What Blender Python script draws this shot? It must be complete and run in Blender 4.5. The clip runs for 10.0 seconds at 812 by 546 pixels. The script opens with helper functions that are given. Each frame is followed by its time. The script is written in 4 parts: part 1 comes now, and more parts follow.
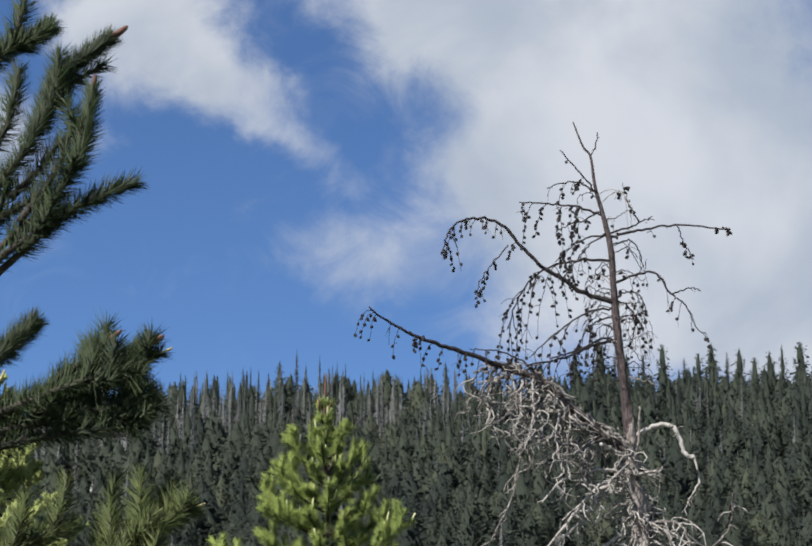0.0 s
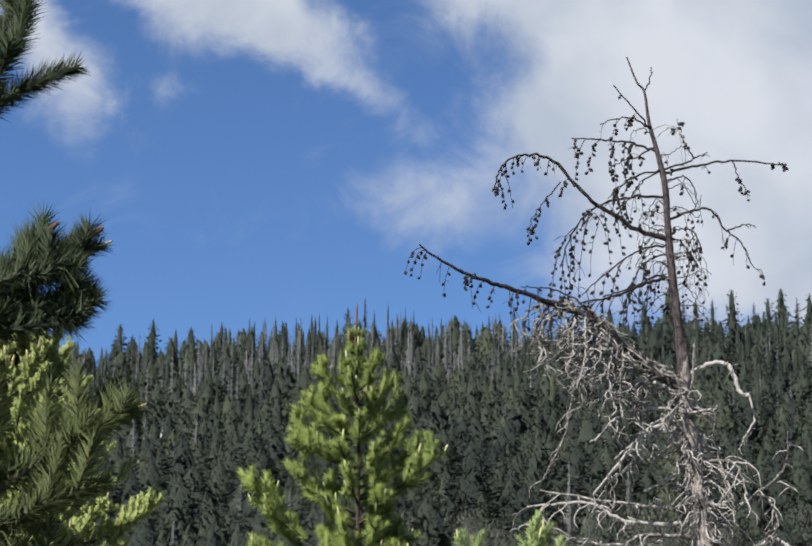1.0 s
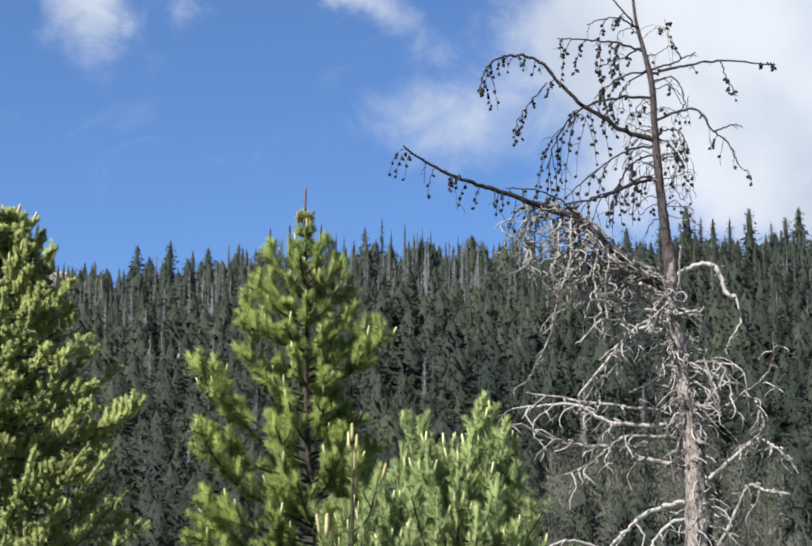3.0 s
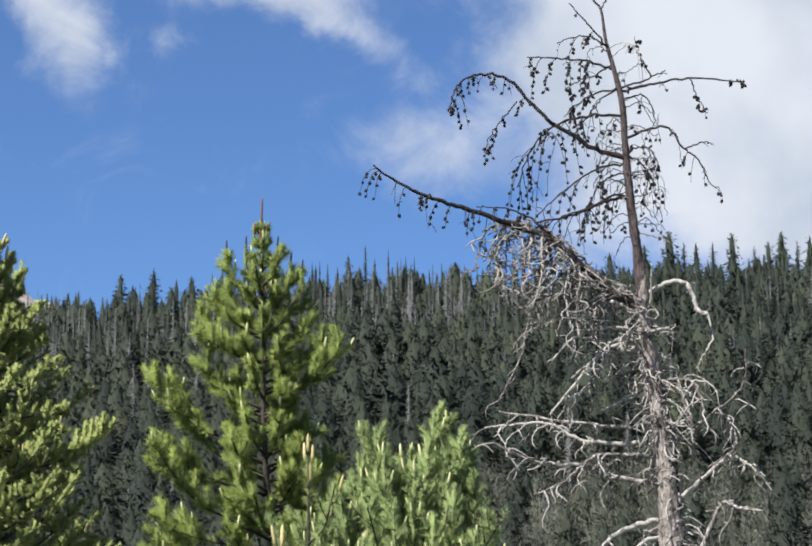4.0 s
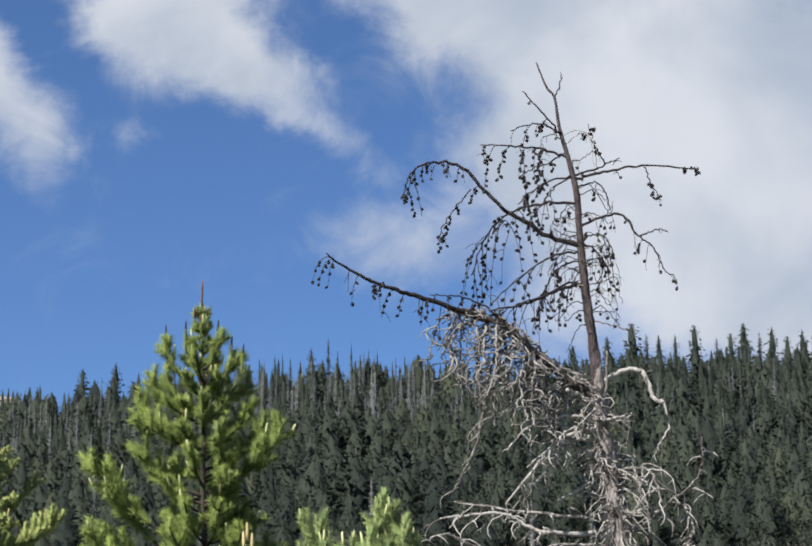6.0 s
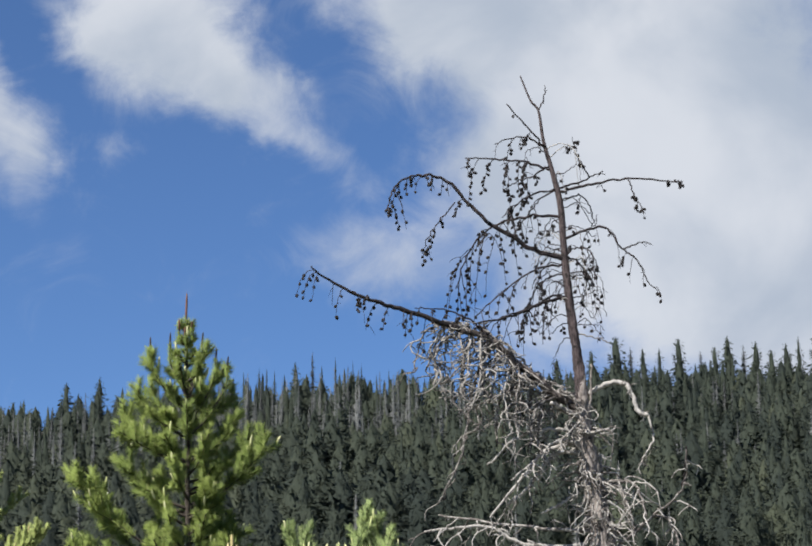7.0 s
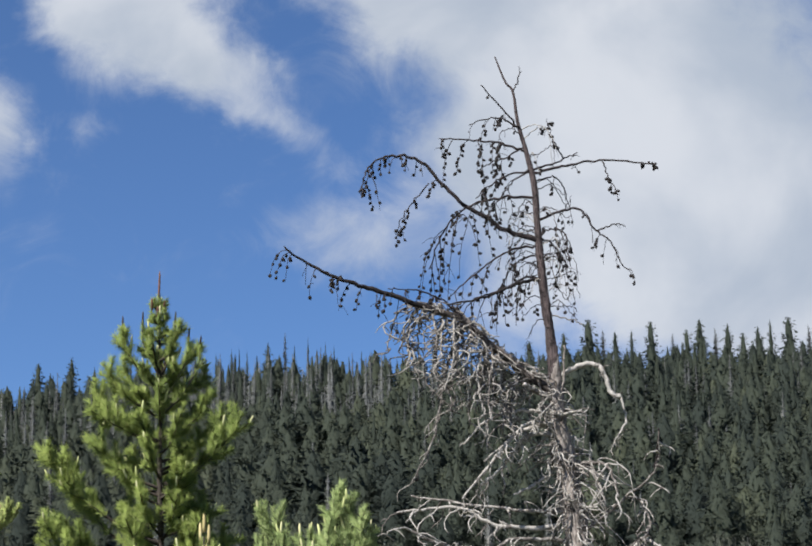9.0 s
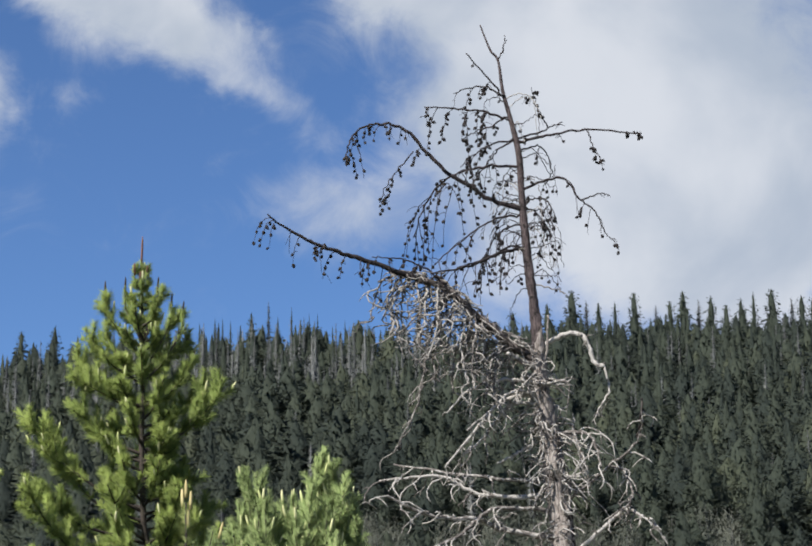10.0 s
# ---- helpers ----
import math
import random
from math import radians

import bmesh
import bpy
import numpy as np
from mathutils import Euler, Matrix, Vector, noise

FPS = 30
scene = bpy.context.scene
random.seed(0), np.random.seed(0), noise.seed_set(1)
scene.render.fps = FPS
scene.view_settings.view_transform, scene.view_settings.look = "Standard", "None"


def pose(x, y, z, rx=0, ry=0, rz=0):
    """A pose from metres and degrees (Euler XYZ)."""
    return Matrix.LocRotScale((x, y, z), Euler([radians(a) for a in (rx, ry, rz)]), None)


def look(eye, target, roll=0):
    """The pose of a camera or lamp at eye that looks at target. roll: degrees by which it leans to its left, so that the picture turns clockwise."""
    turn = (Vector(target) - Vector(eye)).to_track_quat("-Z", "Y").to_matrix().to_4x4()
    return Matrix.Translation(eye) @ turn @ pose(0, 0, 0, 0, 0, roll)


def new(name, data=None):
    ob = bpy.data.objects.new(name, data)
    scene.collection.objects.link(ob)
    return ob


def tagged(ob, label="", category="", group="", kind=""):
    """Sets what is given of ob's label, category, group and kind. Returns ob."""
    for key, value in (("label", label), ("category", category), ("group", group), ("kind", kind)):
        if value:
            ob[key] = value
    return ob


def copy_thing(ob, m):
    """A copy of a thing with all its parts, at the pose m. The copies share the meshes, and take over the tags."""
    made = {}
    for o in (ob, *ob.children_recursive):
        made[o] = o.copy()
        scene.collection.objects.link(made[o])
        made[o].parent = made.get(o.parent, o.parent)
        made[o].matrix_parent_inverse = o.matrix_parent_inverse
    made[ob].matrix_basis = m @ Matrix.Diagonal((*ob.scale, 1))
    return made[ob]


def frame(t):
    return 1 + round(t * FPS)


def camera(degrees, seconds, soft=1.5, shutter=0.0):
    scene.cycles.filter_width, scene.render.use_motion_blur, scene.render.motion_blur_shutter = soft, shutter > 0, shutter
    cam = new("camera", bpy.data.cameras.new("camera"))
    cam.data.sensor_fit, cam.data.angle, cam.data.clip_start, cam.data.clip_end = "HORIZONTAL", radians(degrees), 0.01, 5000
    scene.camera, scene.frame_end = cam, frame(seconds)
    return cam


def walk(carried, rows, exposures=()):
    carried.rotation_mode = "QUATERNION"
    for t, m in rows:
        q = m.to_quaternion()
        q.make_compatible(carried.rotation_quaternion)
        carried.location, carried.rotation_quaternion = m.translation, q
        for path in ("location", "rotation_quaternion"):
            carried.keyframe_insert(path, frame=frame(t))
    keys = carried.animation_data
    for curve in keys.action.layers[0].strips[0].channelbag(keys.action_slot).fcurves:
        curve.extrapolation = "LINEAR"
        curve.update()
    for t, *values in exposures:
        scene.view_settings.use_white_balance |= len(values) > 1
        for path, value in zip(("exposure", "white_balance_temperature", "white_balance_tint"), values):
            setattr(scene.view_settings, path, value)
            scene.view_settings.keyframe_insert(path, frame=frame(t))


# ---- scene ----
cam = camera(21.5, 10.0, soft=1.95)
PATH = [
    (0, (-0.253, -1.958, 1.428), (-0.146, -0.035, 1.965), -0.4),
    (0.5, (-0.147, -1.796, 1.432), (-0.067, 0.132, 1.957), -0.4),
    (1, (-0.057, -1.747, 1.391), (-0.014, 0.192, 1.88), -0.1),
    (1.5, (0.084, -1.656, 1.357), (0.085, 0.294, 1.802), 0.3),
    (2, (0.158, -1.76, 1.297), (0.146, 0.196, 1.713), 0.0),
    (2.5, (0.231, -1.626, 1.279), (0.231, 0.332, 1.688), -0.1),
    (3, (0.291, -1.614, 1.222), (0.317, 0.342, 1.639), -0.2),
    (4.5, (0.51, -1.433, 1.142), (0.552, 0.513, 1.602), -0.8),
    (5, (0.573, -1.281, 1.179), (0.62, 0.659, 1.662), -0.6),
    (5.5, (0.556, -1.26, 1.183), (0.617, 0.674, 1.689), -0.8),
    (6, (0.529, -1.377, 1.144), (0.605, 0.551, 1.67), -1.2),
    (7.5, (0.527, -1.381, 1.132), (0.622, 0.543, 1.671), -1.3),
    (8, (0.55, -1.263, 1.17), (0.65, 0.662, 1.704), -1.2),
    (8.5, (0.542, -1.327, 1.137), (0.65, 0.599, 1.666), -1.1),
    (9, (0.524, -1.346, 1.134), (0.64, 0.581, 1.655), -1.3),
    (9.5, (0.528, -1.302, 1.138), (0.652, 0.628, 1.646), -1.1),
    (10, (0.526, -1.307, 1.126), (0.657, 0.627, 1.62), -1.1),
]
walk(cam, [(t, look(eye, target, roll)) for t, eye, target, roll in PATH],
     [(0, 0.9), (1, 0.98), (1.5, 1.12), (2.5, 1.26), (3.0, 1.26), (4.5, 1.10), (6, 0.98), (8, 0.95), (10, 0.96)])

# ---------------------------------------------------------------- sky, sun
SUN_DIR = Vector((-0.49, -0.46, 0.74)).normalized()      # towards the sun
SUN_ELEV = math.asin(SUN_DIR.z)
SUN_ROT = math.atan2(SUN_DIR.x, SUN_DIR.y)

sun_data = bpy.data.lights.new("sun", "SUN")
sun_data.energy, sun_data.angle, sun_data.color = 5.0, radians(0.6), (1.0, 0.95, 0.87)
sun = new("sun", sun_data)
sun.matrix_world = look((0, 0, 60), Vector((0, 0, 60)) - SUN_DIR)


class Nodes:
    """Short hand for building a node tree."""

    def __init__(self, tree):
        self.tree = tree
        tree.nodes.clear()

    def add(self, kind, **values):
        n = self.tree.nodes.new(kind)
        for key, value in values.items():
            setattr(n, key, value)
        return n

    def link(self, a, b):
        self.tree.links.new(a, b)

    def feed(self, socket, value):
        if isinstance(value, bpy.types.NodeSocket):
            self.link(value, socket)
        else:
            socket.default_value = value

    def math(self, op, a, b=0.0, clamp=False):
        n = self.add("ShaderNodeMath", operation=op, use_clamp=clamp)
        self.feed(n.inputs[0], a)
        self.feed(n.inputs[1], b)
        return n.outputs[0]

    def ramp01(self, x, lo, hi, a=0.0, b=1.0, smooth=True):
        n = self.add("ShaderNodeMapRange", interpolation_type="SMOOTHSTEP" if smooth else "LINEAR")
        for i, v in enumerate((x, lo, hi, a, b)):
            self.feed(n.inputs[i], v)
        return n.outputs[0]

    def noise(self, vec, scale, detail=4.0, rough=0.55, distort=0.0):
        n = self.add("ShaderNodeTexNoise")
        if vec is not None:
            self.link(vec, n.inputs["Vector"])
        n.inputs["Scale"].default_value, n.inputs["Detail"].default_value = scale, detail
        n.inputs["Roughness"].default_value, n.inputs["Distortion"].default_value = rough, distort
        return n.outputs["Fac"], n.outputs["Color"]

    def mix(self, fac, a, b, blend="MIX"):
        n = self.add("ShaderNodeMix", data_type="RGBA", blend_type=blend)
        self.feed(n.inputs[0], fac)
        self.feed(n.inputs[6], a if isinstance(a, bpy.types.NodeSocket) else (*a, 1))
        self.feed(n.inputs[7], b if isinstance(b, bpy.types.NodeSocket) else (*b, 1))
        return n.outputs[2]


# banks of cloud: across and up as slopes from the clearing, two half-widths, lean in degrees, weight
CLOUD_BANKS = (
    (-0.073, 0.398, 0.053, 0.032, -12, 1.15), (-0.086, 0.419, 0.051, 0.024, 0, 0.80), (-0.035, 0.373, 0.040, 0.024, -30, 0.70),
    (-0.005, 0.348, 0.032, 0.014, -28, 0.50), (-0.008, 0.372, 0.020, 0.013, -35, 0.38), (-0.146, 0.352, 0.023, 0.043, 27, 0.85),
    (-0.170, 0.388, 0.022, 0.029, 15, 0.60), (-0.098, 0.346, 0.015, 0.011, -30, 0.38), (-0.109, 0.294, 0.011, 0.008, 0, 0.16),
    (0.015, 0.419, 0.018, 0.016, -40, 0.35), (0.059, 0.406, 0.033, 0.025, -20, 0.80), (0.125, 0.392, 0.084, 0.069, -15, 0.95),
    (0.206, 0.352, 0.107, 0.111, 0, 1.25), (0.142, 0.309, 0.084, 0.055, 0, 0.75), (0.038, 0.284, 0.048, 0.025, 6, 0.62),
    (0.026, 0.324, 0.018, 0.012, 10, 0.30), (0.181, 0.251, 0.107, 0.029, 0, 0.70), (0.117, 0.438, 0.127, 0.040, 0, 0.90),
    (0.247, 0.287, 0.066, 0.079, 0, 0.80), (0.084, 0.333, 0.033, 0.032, 0, 0.35),
)


def build_sky():
    world = bpy.data.worlds.new("sky")
    scene.world = world
    world.use_nodes = True
    g = Nodes(world.node_tree)
    way = g.add("ShaderNodeTexCoord").outputs["Generated"]
    split = g.add("ShaderNodeSeparateXYZ")
    g.link(way, split.inputs[0])
    depth = g.math("MAXIMUM", split.outputs[1], 0.05)
    u, v = g.math("DIVIDE", split.outputs[0], depth), g.math("DIVIDE", split.outputs[2], depth)
    uv = g.add("ShaderNodeCombineXYZ")
    g.link(u, uv.inputs[0])
    g.link(v, uv.inputs[1])
    # warp the plane a little, so that the banks fray
    _, wob = g.noise(uv.outputs[0], 13.0, 6.0, 0.62)
    shift = g.add("ShaderNodeVectorMath", operation="MULTIPLY_ADD")
    g.link(wob, shift.inputs[0])
    shift.inputs[1].default_value = (0.06, 0.05, 0)
    shift.inputs[2].default_value = (-0.03, -0.025, 0)
    moved = g.add("ShaderNodeVectorMath", operation="ADD")
    g.link(uv.outputs[0], moved.inputs[0])
    g.link(shift.outputs[0], moved.inputs[1])
    total = None
    for cu, cv, a, b, lean, weight in CLOUD_BANKS:
        m = g.add("ShaderNodeMapping", vector_type="TEXTURE")
        g.link(moved.outputs[0], m.inputs[0])
        m.inputs["Location"].default_value = (cu, cv, 0)
        m.inputs["Rotation"].default_value = (0, 0, radians(lean))
        m.inputs["Scale"].default_value = (a, b, 1)
        far = g.add("ShaderNodeVectorMath", operation="LENGTH")
        g.link(m.outputs[0], far.inputs[0])
        one = g.ramp01(far.outputs["Value"], 0.0, 1.5, weight, 0.0)
        total = one if total is None else g.math("ADD", total, one)
    # beyond the banks broken cloud goes on over the whole sky
    loose, _ = g.noise(way, 3.2, 6.0, 0.55)
    du, dv = g.math("ABSOLUTE", g.math("SUBTRACT", u, 0.0)), g.math("ABSOLUTE", g.math("SUBTRACT", v, 0.30))
    away = g.ramp01(g.math("MAXIMUM", g.math("MULTIPLY", du, 0.55), dv), 0.16, 0.30)
    ahead = g.ramp01(split.outputs[1], 0.05, 0.3)
    away = g.math("MAXIMUM", away, g.math("SUBTRACT", 1.0, ahead))
    total = g.math("MULTIPLY", total, g.ramp01(split.outputs[1], 0.02, 0.2))
    rest = g.math("MULTIPLY", g.ramp01(loose, 0.42, 0.66), away)
    total = g.math("MAXIMUM", total, rest)
    fine, _ = g.noise(uv.outputs[0], 22.0, 8.0, 0.62, 0.8)
    ragged = g.math("MULTIPLY_ADD", g.math("SUBTRACT", fine, 0.5), 1.2)
    ragged_node = ragged.node
    g.feed(ragged_node.inputs[2], total)
    cover = g.ramp01(ragged, 0.05, 1.15)
    # lit and grey parts of the cloud
    tone, _ = g.noise(uv.outputs[0], 9.0, 5.0, 0.5, 0.3)
    bright = g.ramp01(tone, 0.32, 0.68)
    cloud = g.mix(bright, (0.235, 0.268, 0.32), (0.365, 0.382, 0.413))
    sky = g.add("ShaderNodeTexSky", sky_type="NISHITA", sun_disc=False)
    sky.sun_elevation, sky.sun_rotation = SUN_ELEV, SUN_ROT
    sky.altitude, sky.air_density, sky.dust_density, sky.ozone_density = 1500, 1.0, 0.0, 6.0
    scaled = g.add("ShaderNodeVectorMath", operation="SCALE")
    g.link(sky.outputs[0], scaled.inputs[0])
    scaled.inputs["Scale"].default_value = 0.056
    clear = g.mix(1.0, scaled.outputs[0], (0.86, 0.98, 1.13), "MULTIPLY")
    colour = g.mix(g.math("MULTIPLY", cover, 0.96), clear, cloud)
    back = g.add("ShaderNodeBackground")
    g.link(colour, back.inputs[0])
    g.link(back.outputs[0], g.add("ShaderNodeOutputWorld").inputs[0])


build_sky()


# ---------------------------------------------------------------- materials
def material(name):
    m = bpy.data.materials.new(name)
    m.use_nodes = True
    return m, Nodes(m.node_tree)


def finish(g, colour, rough=0.8, bump=None, bump_depth=0.01, spec=0.3, through_light=None):
    b = g.add("ShaderNodeBsdfPrincipled")
    g.feed(b.inputs["Base Color"], colour if isinstance(colour, bpy.types.NodeSocket) else (*colour, 1))
    g.feed(b.inputs["Roughness"], rough)
    b.inputs["Specular IOR Level"].default_value = spec
    if bump is not None:
        n = g.add("ShaderNodeBump")
        n.inputs["Distance"].default_value = bump_depth
        g.link(bump, n.inputs["Height"])
        g.link(n.outputs[0], b.inputs["Normal"])
    shader = b.outputs[0]
    if through_light:
        t = g.add("ShaderNodeBsdfTranslucent")
        g.feed(t.inputs[0], colour if isinstance(colour, bpy.types.NodeSocket) else (*colour, 1))
        mixer = g.add("ShaderNodeMixShader")
        mixer.inputs[0].default_value = through_light
        g.link(shader, mixer.inputs[1])
        g.link(t.outputs[0], mixer.inputs[2])
        shader = mixer.outputs[0]
    g.link(shader, g.add("ShaderNodeOutputMaterial").inputs[0])


def wood(name, pale, mid, dark, grain=1.0):
    """Weathered wood or bark with lengthwise streaks, patches and cracks."""
    m, g = material(name)
    obj = g.add("ShaderNodeTexCoord").outputs["Object"]
    stretch = g.add("ShaderNodeMapping")
    g.link(obj, stretch.inputs[0])
    stretch.inputs["Scale"].default_value = (1, 1, 0.16)
    streak, _ = g.noise(stretch.outputs[0], 70 * grain, 6, 0.6)
    patch, _ = g.noise(obj, 9.0 * grain, 6, 0.65, 0.8)
    lump, _ = g.noise(obj, 28 * grain, 4, 0.6)
    rnd = g.add("ShaderNodeObjectInfo").outputs["Random"]
    c = g.mix(g.ramp01(streak, 0.35, 0.65), mid, pale)
    c = g.mix(g.ramp01(g.math("ADD", patch, g.math("MULTIPLY", g.math("SUBTRACT", rnd, 0.5), 0.25)), 0.48, 0.6), c, dark)
    c = g.mix(g.ramp01(lump, 0.58, 0.72), c, tuple(0.55 * a for a in dark))
    finish(g, c, 0.88, g.math("ADD", streak, lump), 0.006 / grain)
    return m


def needles_material(name, deep, fresh, tip, glow=0.35):
    """Needle green that varies from needle to needle and from spray to spray."""
    m, g = material(name)
    pos = g.add("ShaderNodeNewGeometry")
    isl = pos.outputs["Random Per Island"]
    spot, _ = g.noise(pos.outputs["Position"], 7.0, 3, 0.6)
    rnd = g.add("ShaderNodeObjectInfo").outputs["Random"]
    k = g.math("ADD", g.math("MULTIPLY", isl, 0.45), g.math("MULTIPLY", spot, 0.75))
    k = g.math("ADD", k, g.math("MULTIPLY", g.math("SUBTRACT", rnd, 0.5), 0.35))
    c = g.mix(g.ramp01(k, 0.3, 0.85), deep, fresh)
    c = g.mix(g.ramp01(isl, 0.86, 1.0, 0.0, 0.7), c, tip)
    finish(g, c, 0.6, None, spec=0.2, through_light=glow)
    return m


def plain(name, a, b, scale, rough=0.75, depth=0.002):
    m, g = material(name)
    obj = g.add("ShaderNodeTexCoord").outputs["Object"]
    n1, _ = g.noise(obj, scale, 5, 0.6)
    rnd = g.add("ShaderNodeObjectInfo").outputs["Random"]
    c = g.mix(g.ramp01(g.math("ADD", n1, g.math("MULTIPLY", g.math("SUBTRACT", rnd, 0.5), 0.3)), 0.35, 0.65), a, b)
    finish(g, c, rough, n1, depth)
    return m


def forest_material(name, low, mid, high, glow=0.15):
    """Far foliage: tone runs from tree to tree, with grain inside each crown."""
    m, g = material(name)
    tone = g.add("ShaderNodeAttribute", attribute_name="tone").outputs["Fac"]
    geo = g.add("ShaderNodeNewGeometry")
    isl = geo.outputs["Random Per Island"]
    wide, _ = g.noise(geo.outputs["Position"], 0.035, 4, 0.65)
    grain, _ = g.noise(geo.outputs["Position"], 1.5, 6, 0.75)
    k = g.math("ADD", g.math("MULTIPLY", tone, 0.85), g.math("MULTIPLY", isl, 0.12))
    k = g.math("ADD", k, g.math("MULTIPLY", g.math("SUBTRACT", wide, 0.5), 0.95))
    k = g.math("ADD", k, g.math("MULTIPLY", g.math("SUBTRACT", grain, 0.5), 0.8))
    c = g.mix(g.ramp01(k, 0.1, 0.5), low, mid)
    c = g.mix(g.ramp01(k, 0.6, 0.95), c, high)
    finish(g, c, 0.8, grain, 0.3, spec=0.12, through_light=glow)
    return m


SNAG_WOOD = wood("weathered_snag_wood", (0.30, 0.275, 0.256), (0.135, 0.117, 0.108), (0.042, 0.034, 0.031))
SNAG_BARK = wood("thin_red_brown_bark", (0.085, 0.066, 0.068), (0.020, 0.015, 0.016), (0.009, 0.007, 0.007))
TWIG_WOOD = wood("grey_twig_wood", (0.37, 0.356, 0.34), (0.235, 0.222, 0.21), (0.095, 0.085, 0.08), 2.0)
CURL_WOOD = wood("curled_dead_twigs", (0.30, 0.287, 0.272), (0.185, 0.174, 0.164), (0.078, 0.070, 0.066), 2.0)
TRUNK_WOOD = wood("fissured_trunk_wood", (0.27, 0.245, 0.23), (0.115, 0.098, 0.09), (0.026, 0.021, 0.02))
LIMB_WOOD = wood("half_barked_limb_wood", (0.18, 0.158, 0.148), (0.075, 0.062, 0.059), (0.03, 0.025, 0.023))
DARK_TWIG = wood("brown_twig_bark", (0.040, 0.031, 0.033), (0.019, 0.014, 0.015), (0.009, 0.007, 0.008), 2.0)
PINE_BARK = wood("young_pine_bark", (0.058, 0.048, 0.040), (0.034, 0.028, 0.024), (0.02, 0.016, 0.014), 2.0)
CONE_BROWN = plain("cone_scales", (0.007, 0.006, 0.007), (0.022, 0.018, 0.018), 90, 0.8, 0.004)
NEEDLE_SUNNY = needles_material("sunny_pine_needles", (0.165, 0.23, 0.06), (0.295, 0.375, 0.10), (0.45, 0.47, 0.21), 0.5)
NEEDLE_BLUE = needles_material("blue_green_pine_needles", (0.20, 0.27, 0.105), (0.325, 0.42, 0.17), (0.48, 0.52, 0.28), 0.5)
NEEDLE_OLD = needles_material("olive_pine_needles", (0.31, 0.38, 0.135), (0.45, 0.52, 0.20), (0.56, 0.55, 0.27), 0.55)
# near pine's needles twice: shade painted into the first, sunlight into the second
NEEDLE_SHADE = needles_material("shaded_near_pine_needles", (0.010, 0.019, 0.008), (0.024, 0.041, 0.013), (0.056, 0.074, 0.026), 0.22)
NEEDLE_LIT = needles_material("sunlit_near_pine_needles", (0.045, 0.062, 0.020), (0.085, 0.112, 0.036), (0.15, 0.17, 0.06), 0.35)
CANDLE_PALE = plain("pale_new_shoot", (0.42, 0.46, 0.20), (0.56, 0.55, 0.32), 60)
CANDLE_BROWN = plain("brown_bud_scales", (0.075, 0.036, 0.027), (0.135, 0.065, 0.045), 70)
CANDLE_OCHRE = plain("ochre_new_shoot", (0.33, 0.28, 0.13), (0.46, 0.40, 0.21), 60)
FOREST_GREEN = forest_material("far_conifer_foliage", (0.050, 0.064, 0.056), (0.074, 0.091, 0.071), (0.106, 0.124, 0.087), 0.55)
FOREST_GREY = forest_material("far_dead_wood", (0.075, 0.082, 0.085), (0.125, 0.134, 0.137), (0.20, 0.208, 0.208), 0.0)
FOREST_BRUSH = forest_material("far_bare_brush", (0.075, 0.084, 0.070), (0.10, 0.11, 0.092), (0.135, 0.145, 0.12), 0.2)


def ground_material():
    m, g = material("forest_floor")
    pos = g.add("ShaderNodeNewGeometry").outputs["Position"]
    a, _ = g.noise(pos, 0.05, 5, 0.6)
    b, _ = g.noise(pos, 1.7, 6, 0.65)
    c = g.mix(g.ramp01(b, 0.3, 0.7), (0.07, 0.068, 0.05), (0.135, 0.135, 0.095))
    c = g.mix(g.ramp01(a, 0.4, 0.65), c, (0.09, 0.10, 0.05))
    # bare stone on the steep slopes far off
    height = g.add("ShaderNodeSeparateXYZ")
    g.link(pos, height.inputs[0])
    rock, _ = g.noise(pos, 0.06, 8, 0.7, 0.4)
    stone = g.mix(g.ramp01(rock, 0.35, 0.65), (0.16, 0.142, 0.125), (0.30, 0.27, 0.24))
    c = g.mix(g.ramp01(height.outputs[2], 135, 165), c, stone)
    finish(g, c, 0.92, b, 0.03)
    return m


GROUND_MAT = ground_material()


# ---------------------------------------------------------------- mesh helpers
def np_mesh(name, verts, tris, mats, mat_index=None, tone=None, smooth=False, normals=None):
    """A mesh from arrays of points and triangles; normals round off the shading of loose foliage."""
    if normals is not None:
        verts, tris, smooth = np.asarray(verts, dtype=float), np.array(tris), True
        back = np.cross(verts[tris[:, 1]] - verts[tris[:, 0]], verts[tris[:, 2]] - verts[tris[:, 0]])[:, 1] > 0
        tris[back] = tris[back][:, ::-1]
    me = bpy.data.meshes.new(name)
    n = len(tris)
    me.vertices.add(len(verts))
    me.vertices.foreach_set("co", np.ascontiguousarray(verts, dtype=np.float32).ravel())
    me.loops.add(3 * n)
    me.loops.foreach_set("vertex_index", np.ascontiguousarray(tris, dtype=np.int32).ravel())
    me.polygons.add(n)
    me.polygons.foreach_set("loop_start", np.arange(0, 3 * n, 3, dtype=np.int32))
    if mat_index is not None:
        me.polygons.foreach_set("material_index", np.ascontiguousarray(mat_index, dtype=np.int32))
    me.polygons.foreach_set("use_smooth", np.full(n, smooth, dtype=bool))
    if tone is not None:
        at = me.attributes.new("tone", "FLOAT", "POINT")
        at.data.foreach_set("value", np.ascontiguousarray(tone, dtype=np.float32))
    for m in mats:
        me.materials.append(m)
    me.update()
    me.validate()
    if normals is not None:
        normals = normals / (np.linalg.norm(normals, axis=1)[:, None] + 1e-9)
        me.normals_split_custom_set_from_vertices(normals.tolist())
    return me


